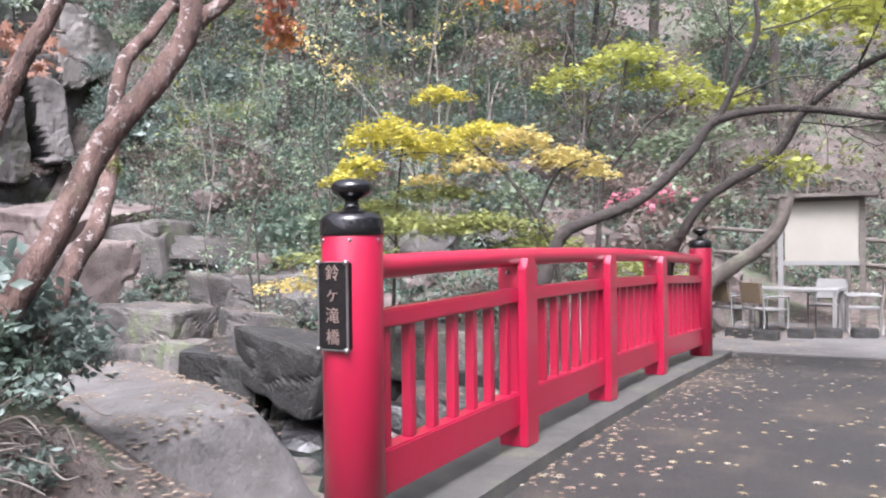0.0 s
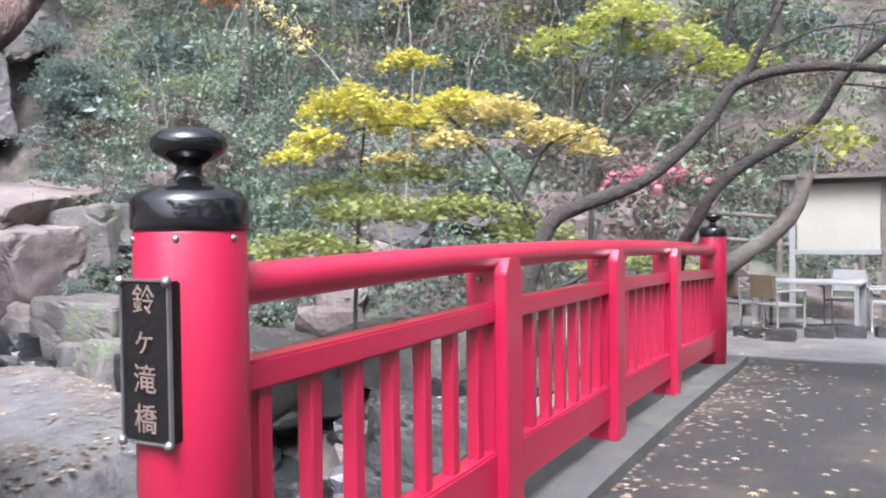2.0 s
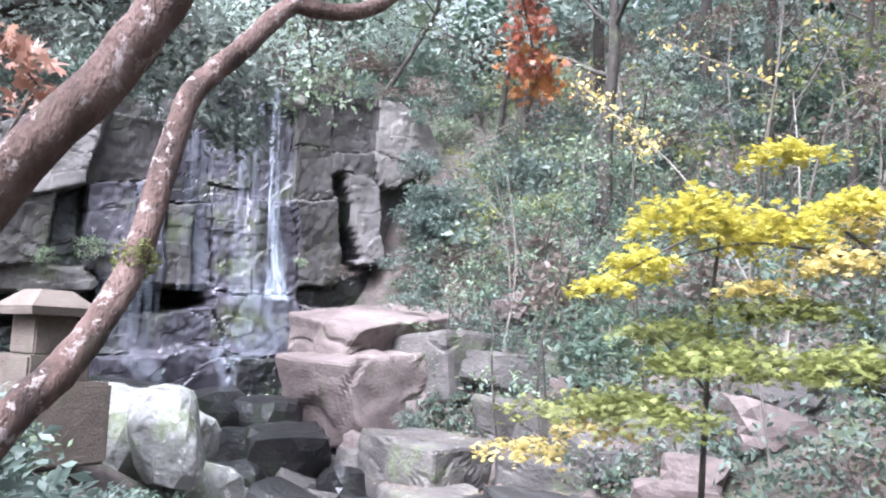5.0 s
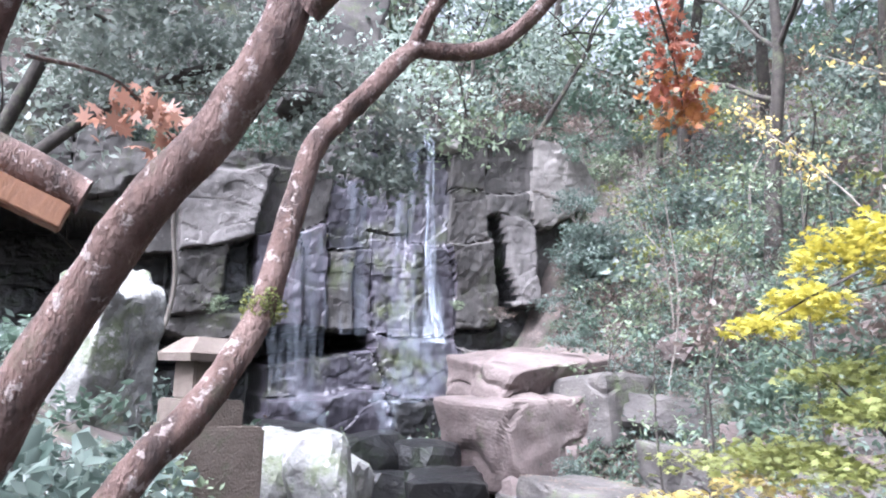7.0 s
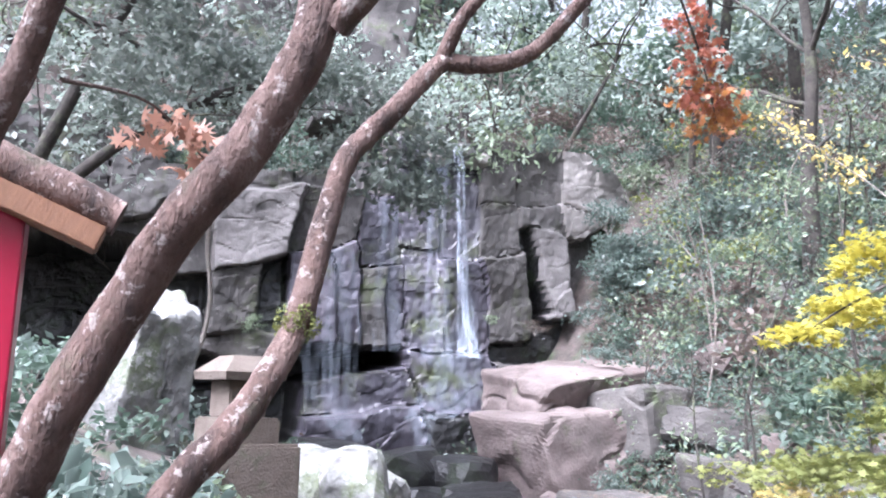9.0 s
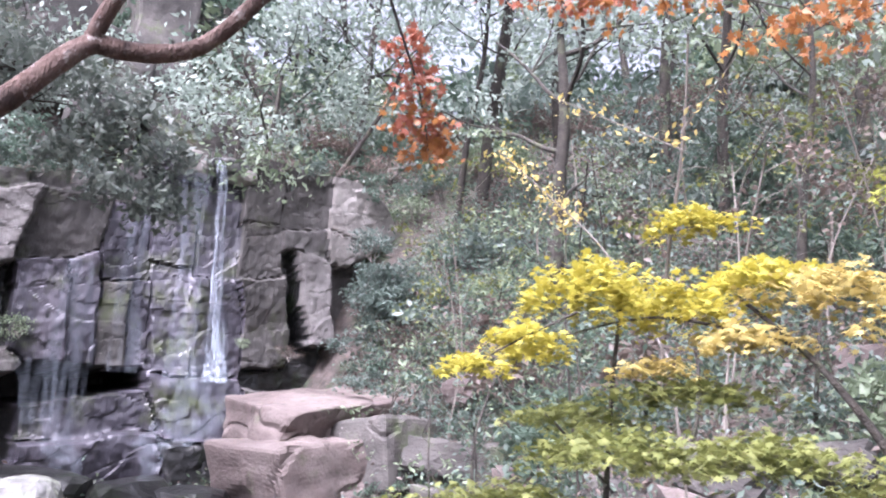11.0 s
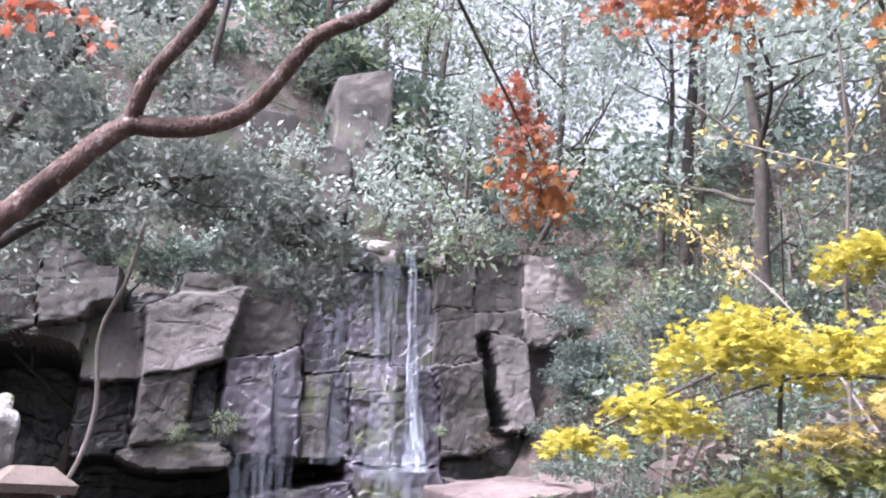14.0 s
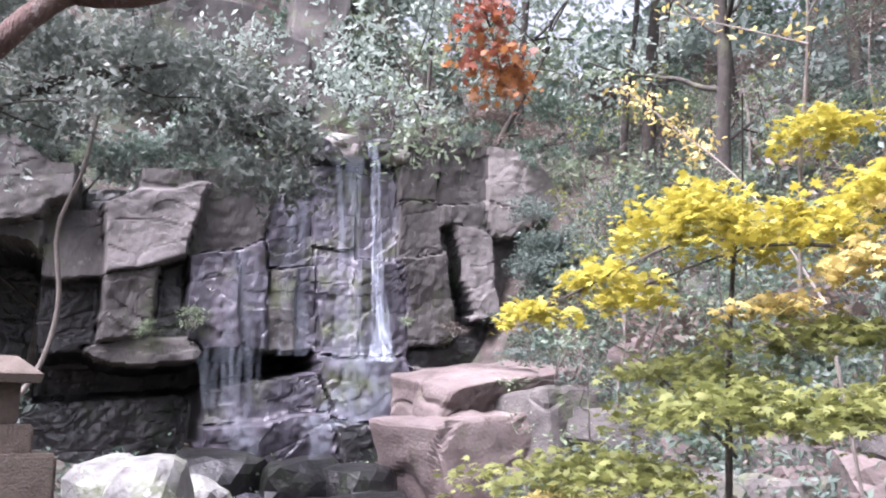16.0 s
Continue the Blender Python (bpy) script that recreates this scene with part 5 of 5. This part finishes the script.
ground_cover("undergrowth", 34000, L_PALE, .11, -.05, 2, 37, "pale green undergrowth on the hillside")
ground_cover("dead_brush", 40000, L_BROWN, .12, -.1, 2, 49, "dry brown brush on the hillside")
for _ in range(48):
    a, d = rng.uniform(-10, 88), rng.uniform(28, 40)
    x, y = -2 - d * math.sin(radians(a)), 6 + d * math.cos(radians(a))
    put_shrub(int(rng.choice([0, 1, 2])), x, y, ground_z(x, y), rng.uniform(3, 5))
# shrubs close to the path on the near bank, below the leaning trunks
for x, y, s, k in [(-6.1, 4.2, .8, 4), (-6.4, 3.95, 1.2, 1), (-6.75, 4.5, .9, 0), (-5.9, 3.6, .8, 4), (-5.5, 3.75, .6, 1), (-6.1, 4.0, .7, 0), (-6.5, 4.4, 1.0, 4), (-6.9, 4.8, 1.1, 4), (-7.3, 5.2, 1.1, 4), (-7.6, 4.7, 1.2, 4), (-6.4, 3.7, .9, 4), (-7.0, 4.2, 1.1, 4), (-8.4, 5.4, .9, 1), (-9.2, 5.3, .9, 2), (-7.6, 4.4, 1.0, 1), (-9.5, 4.2, 1.1, 0), (-6.9, 3.3, .9, 1),
                   (-9.6, 6.2, .8, 1), (-10.6, 7.0, .6, 0), (-10.4, 5.2, .8, 1), (-12.5, 5.2, 1.2, 1), (-14, 6.5, 1.0, 0), (-13, 4, 1.4, 1), (-10.8, 3.6, 1.3, 0), (-8.8, 4.9, 1.0, 4), (-15.5, 7.5, .9, 2), (-16, 5, 1.4, 1), (-18, 3, 1.6, 0)]:
    put_shrub(k, x, y, ground_z(x, y), s)
# growth on the cliff and its ledges
for x, y, z, s, k in [(-20.6, 16.9, 5.4, 1.0, 4), (-20.5, 17.1, 4.6, 1.4, 4), (-20.2, 17.0, 3.7, 1.4, 4), (-20.0, 17.9, 5.0, 1.6, 1), (-19.6, 17.4, 3.0, 1.2, 0), (-20.6, 18.3, 5.2, 1.3, 1), (-20.0, 18.6, 4.4, 1.3, 4), (-19.0, 17.8, 3.3, 1.1, 0), (-19.4, 16.7, 2.7, .6, 4), (-18.4, 15.2, 2.7, .5, 1), (-17.9, 16.6, 2.0, .8, 1), (-16.9, 15.6, 1.0, .8, 4),
                      (-16.2, 14.9, .4, .6, 0), (-15.8, 13.6, -.1, .6, 4), (-21.2, 7.8, 3.2, .6, 2), (-21.0, 8.7, 3.4, .6, 2), (-21.3, 3.6, 5.2, .9, 0), (-21.6, 14.6, 8.5, .9, 3), (-21.4, 13.9, 8.4, .6, 2), (-21.3, 9.3, 7.0, .9, 4), (-21.3, 6.2, 6.9, .6, 2), (-20.9, 14.9, 3.4, .5, 3), (-20.9, 13.6, 3.6, .35, 2), (-21.5, 15.6, 8.5, .7, 1), (-21.2, 17.7, 8.2, 1.0, 0), (-22, 12.0, 8.5, .5, 3), (-22, 16.3, 8.7, .8, 3), (-22, 17.8, 8.9, 1.0, 3)]:
    put_shrub(k, x, y, z, s)
for k in range(10):
    y = 4.6 + .5 * k
    put_shrub((4, 1, 0)[k % 3], -22.1 - .5 * (k % 2), y, cliff_top(y) + .1, .9 + .3 * (k % 3))
for k in range(7):
    put_shrub((4, 4, 1)[k % 3], -20.75 + .1 * (k % 2), 17.1 + .25 * (k % 3), 2.7 + .6 * k, 1.1)
for k in range(34):
    x, y = rng.uniform(-33, -27.5), rng.uniform(-1, 16)
    put_shrub((0, 1, 2, 4)[k % 4], x, y, ground_z(x, y), rng.uniform(1.8, 3.0))

# broadleaf tree leaning over the cliff from the near side
ev = tree("evergreen_tree", [(-15.8, 2.0, 2.0), (-15.6, 3.4, 4.4), (-15.1, 5.4, 6.2), (-14.8, 7.4, 6.9)], .14, .05, M_BARKD, L_SILVER, "spreading evergreen tree with pale blue-green leaves", 301, crown=5200, crown_r=.75, leaf=.13, depth=3, length=1.9, droop=.06, flat=.45)
tree("evergreen_tree", [(-16.5, 2.0, 2.2), (-16, 3.2, 5.0), (-15.6, 4.2, 7.5), (-15.2, 5.2, 9.2)], .16, .06, M_BARKD, L_SILVER, "spreading evergreen tree with pale blue-green leaves", 302, crown=5200, crown_r=.9, leaf=.14, depth=3, length=2.0, droop=.04, flat=.45)
spray(ev, [(-14.8, 6.0, 6.7, .9, .8, .3, 520), (-14.7, 7.0, 6.9, .9, .8, .3, 560), (-14.7, 8.0, 6.8, .9, .8, .3, 560), (-14.7, 8.8, 6.4, .8, .7, .3, 480), (-14.8, 9.4, 5.9, .6, .5, .3, 380), (-14.9, 9.4, 5.2, .5, .45, .3, 300),
           (-14.6, 5.0, 7.6, 1.0, .9, .4, 600), (-14.4, 4.2, 8.6, 1.1, 1.0, .5, 700), (-14.3, 6.2, 8.6, 1.1, 1.0, .4, 520), (-14.5, 4.2, 6.4, .9, .8, .4, 420), (-14.9, 8.2, 6.0, .7, .6, .3, 320), (-14.8, 8.7, 5.2, .6, .5, .25, 300), (-14.8, 9.3, 4.95, .5, .45, .25, 240), (-14.8, 7.9, 5.6, .6, .5, .25, 260), (-14.8, 5.1, 5.8, .7, .6, .3, 320), (-14.8, 5.3, 7.2, .8, .7, .3, 360)], L_SILVER, .15, shape="oval", seed=44, flat=.35)
ob = limbs("hanging_vine", [([(-15.9, 6.5, 6.8), (-16, 6.3, 5.4), (-16.1, 6.0, 4.4), (-16.1, 6.1, 3.2), (-16.1, 5.9, 2.2), (-16, 5.3, 1.2)], .03, .045, 8)], M_TWIG)
tagged(ob, "bare pale vine hanging beside the dark rock recess", "vine")


# ---- resting place: notice board, table and chairs ----
def notice_board():
    b = box("notice_board", (-1.72, 16.17, .98), (-.52, 16.2, 2.04), M_BOARD, 0.004)
    tagged(b, "roofed wooden notice board with blank cream panel", "notice board")
    for x in (-1.79, -.46):
        part(box("post", (x - .045, 16.13, -.3), (x + .045, 16.23, 2.1), M_ALU if x < -1 else M_WOOD, .006), b)
    part(box("frame_bar", (-1.745, 16.14, .9), (-.505, 16.22, .98), M_ALU, .005), b)
    part(box("frame_bar", (-1.745, 16.14, 2.04), (-.505, 16.22, 2.1), M_WOOD, .005), b)
    part(box("roof", (-1.98, 15.95, 2.1), (-.2, 16.42, 2.18), M_WOOD, .012), b)


notice_board()


def rod(name, pts, r, material, n=8):
    v, f = tube_data(pts, r, r, n, 0.0, 3)
    return mesh_object(name, v, f, material, True)


def chair(m, back):
    s = box("garden_chair", (-.24, -.24, .4), (.24, .24, .43), M_ALU, .01)
    tagged(s, "light metal garden armchair with woven back", "chair", "chairs round the table")
    for x in (-.25, .25):
        part(rod("leg", [(x, .24, 0), (x, .25, .62)], .015, M_ALU), s)
        part(rod("leg", [(x, -.25, 0), (x, -.24, .42), (x, -.3, .86)], .015, M_ALU), s)
        part(rod("armrest", [(x, .27, .62), (x, 0, .63), (x, -.27, .62)], .018, M_ALU), s)
    o = part(box("backrest", (-.24, -.015, -.17), (.24, .015, .17), back, .008), s)
    o.matrix_basis = pose(0, -.29, .69, 8, 0, 0)
    s.matrix_world = m
    return s


chair(pose(-1.85, 14.5, -.19, 0, 0, -42), M_TAN)
chair(pose(-2.4, 14.75, -.19, 0, 0, -40), M_TAN)
chair(pose(-1.0, 16.0 - .25, -.19, 0, 0, 170), M_ALU)
chair(pose(-.42, 15.35, -.19, 0, 0, 95), M_TAN)


def table():
    t = box("garden_table", (-.72, -.42, .69), (.72, .42, .73), M_ALU, .012)
    tagged(t, "pale rectangular garden table on metal legs", "table")
    for x in (-.66, .66):
        for y in (-.36, .36):
            part(box("leg", (x - .03, y - .03, 0), (x + .03, y + .03, .69), M_ALU, .006), t)
    t.matrix_world = pose(-1.45, 15.25, -.19, 0, 0, -6)


table()
for i, (x, y) in enumerate([(-2.75, 13.9), (-2.2, 14.0), (-1.75, 13.8), (-1.3, 14.3), (-.9, 14.5), (-.4, 14.7), (.1, 14.9)]):
    o = box("edging_stone", (-.19, -.1, -.08), (.19, .1, .09), M_DARKGREY, .02)
    tagged(o, "low squared dark grey kerb block on the gravel", "stone", "edging stones")
    o.matrix_world = pose(x, y, -.14, 0, 0, i * 7 - 20)


def fence():
    f = new("wooden_fence")
    tagged(f, "weathered two-rail wooden fence along the slope", "fence")
    P = [(-3.6, 18.6), (-2.2, 18.5), (-.8, 18.4), (.6, 18.4), (2.0, 18.5)]
    for x, y in P:
        part(rod("fence_post", [(x, y, -.3), (x, y, 1.5 - .1 * x)], .06, M_WOOD, 10), f)
    for (x0, y0), (x1, y1) in zip(P, P[1:]):
        for z in (.8, 1.3):
            part(rod("fence_rail", [(x0, y0, z - .1 * x0), (x1, y1, z - .1 * x1)], .045, M_WOOD, 8), f)


fence()
ob = limbs("bent_tree", [([(-3.1, 14.3, -.3), (-2.75, 14.3, .55), (-2.3, 14.35, .95), (-1.95, 14.4, 1.2), (-1.62, 14.41, 1.6), (-1.5, 14.41, 2.05)], .14, .1, 14), ([(-1.5, 14.41, 1.95), (-1.42, 14.4, 2.15)], .1, .07, 10)], M_BARKG)
tagged(ob, "bent cut-off tree trunk with pale lichened bark", "tree")

# ---- fallen leaves ----
rg = np.random.default_rng(91)


def litter(n, x0, x1, y0, y1, zf, size, material, name, label, edge=None):
    x, y = rg.uniform(x0, x1, n), rg.uniform(y0, y1, n)
    if edge is not None:
        x = x0 + (x1 - x0) * rg.uniform(0, 1, n) ** edge
    C = np.stack([x, y, np.array([zf(a, b) for a, b in zip(x, y)])], axis=1)
    tagged(leaves(name, C, rg.uniform(.6, 1.3, n) * size, material, .93, "maple", rg), label, "leaves", kind="stuff")


litter(520, -1.92, 2.5, 1, 12, lambda a, b: deck_z(min(max(b, 3.17), 11.2)) - .082, .06, M_LYELLOWFALL, "fallen_leaves", "pale yellow leaves scattered over the asphalt")
litter(420, -1.92, -1.2, 2.5, 12, lambda a, b: deck_z(min(max(b, 3.17), 11.2)) - .08, .05, M_LBLOSS, "fallen_leaves", "brown leaves gathered along the kerb", 2.2)
litter(500, -3.5, 3, 12.3, 18, lambda a, b: deck_z(11.2) - .06, .06, M_LBLOSS, "fallen_leaves", "dry leaves on the gravel")
litter(15000, -26, 4, 12.5, 26, lambda a, b: ground_z(a, b) + .03, .1, M_LBLOSS, "leaf_litter", "dry brown leaf litter on the hillside")
litter(1800, -6.5, -2.6, 1, 7, lambda a, b: ground_z(a, b) + .03, .07, M_LBLOSS, "leaf_litter", "dry brown leaf litter on the stream bank")


def litter_on(ob, n, seed, size=.08):
    """Dry leaves lying on the upper faces of a rock."""
    r = np.random.default_rng(seed)
    m = ob.matrix_world
    spots = [m @ p.center for p in ob.data.polygons if (m.to_3x3() @ p.normal).normalized().z > .72]
    if not spots:
        return
    C = []
    while len(C) < n:
        q = spots[int(r.integers(len(spots)))]
        if noise.noise(Vector((q.x * 1.1, q.y * 1.1, seed))) > -.12:
            C.append((q.x + r.normal() * .06, q.y + r.normal() * .06, q.z + .02))
    tagged(leaves("leaf_litter", np.array(C), r.uniform(.5, 1.2, n) * size, M_LBLOSS, .9, "maple", r), "dry brown leaves lying on a boulder", "leaves", kind="stuff")


bpy.context.view_layer.update()
for k, o in enumerate([o for o in bpy.data.objects if o.name.split(".")[0] in ("boulder", "rock_slab")]):
    litter_on(o, 160, 900 + k)
litter_on(bpy.data.objects["foreground_boulder"], 2400, 950)

# brush heap on the near bank
rg = np.random.default_rng(66)
heap = []
for k in range(60):
    a = rg.uniform(-.7, .7)
    c = Vector((-5.6 + rg.normal() * .35, 3.55 + rg.normal() * .3, ground_z(-5.6, 3.55) + .1 + abs(rg.normal()) * .16))
    d = Vector((math.cos(a), math.sin(a), rg.normal() * .18)) * rg.uniform(.15, .36)
    heap.append(([tuple(c - d), tuple(c + Vector(rg.normal(size=3)) * .04), tuple(c + d)], .012, .006, 5))
tagged(limbs("brush_heap", heap, M_WOOD), "heap of dry pale cut branches on the bank", "branches")
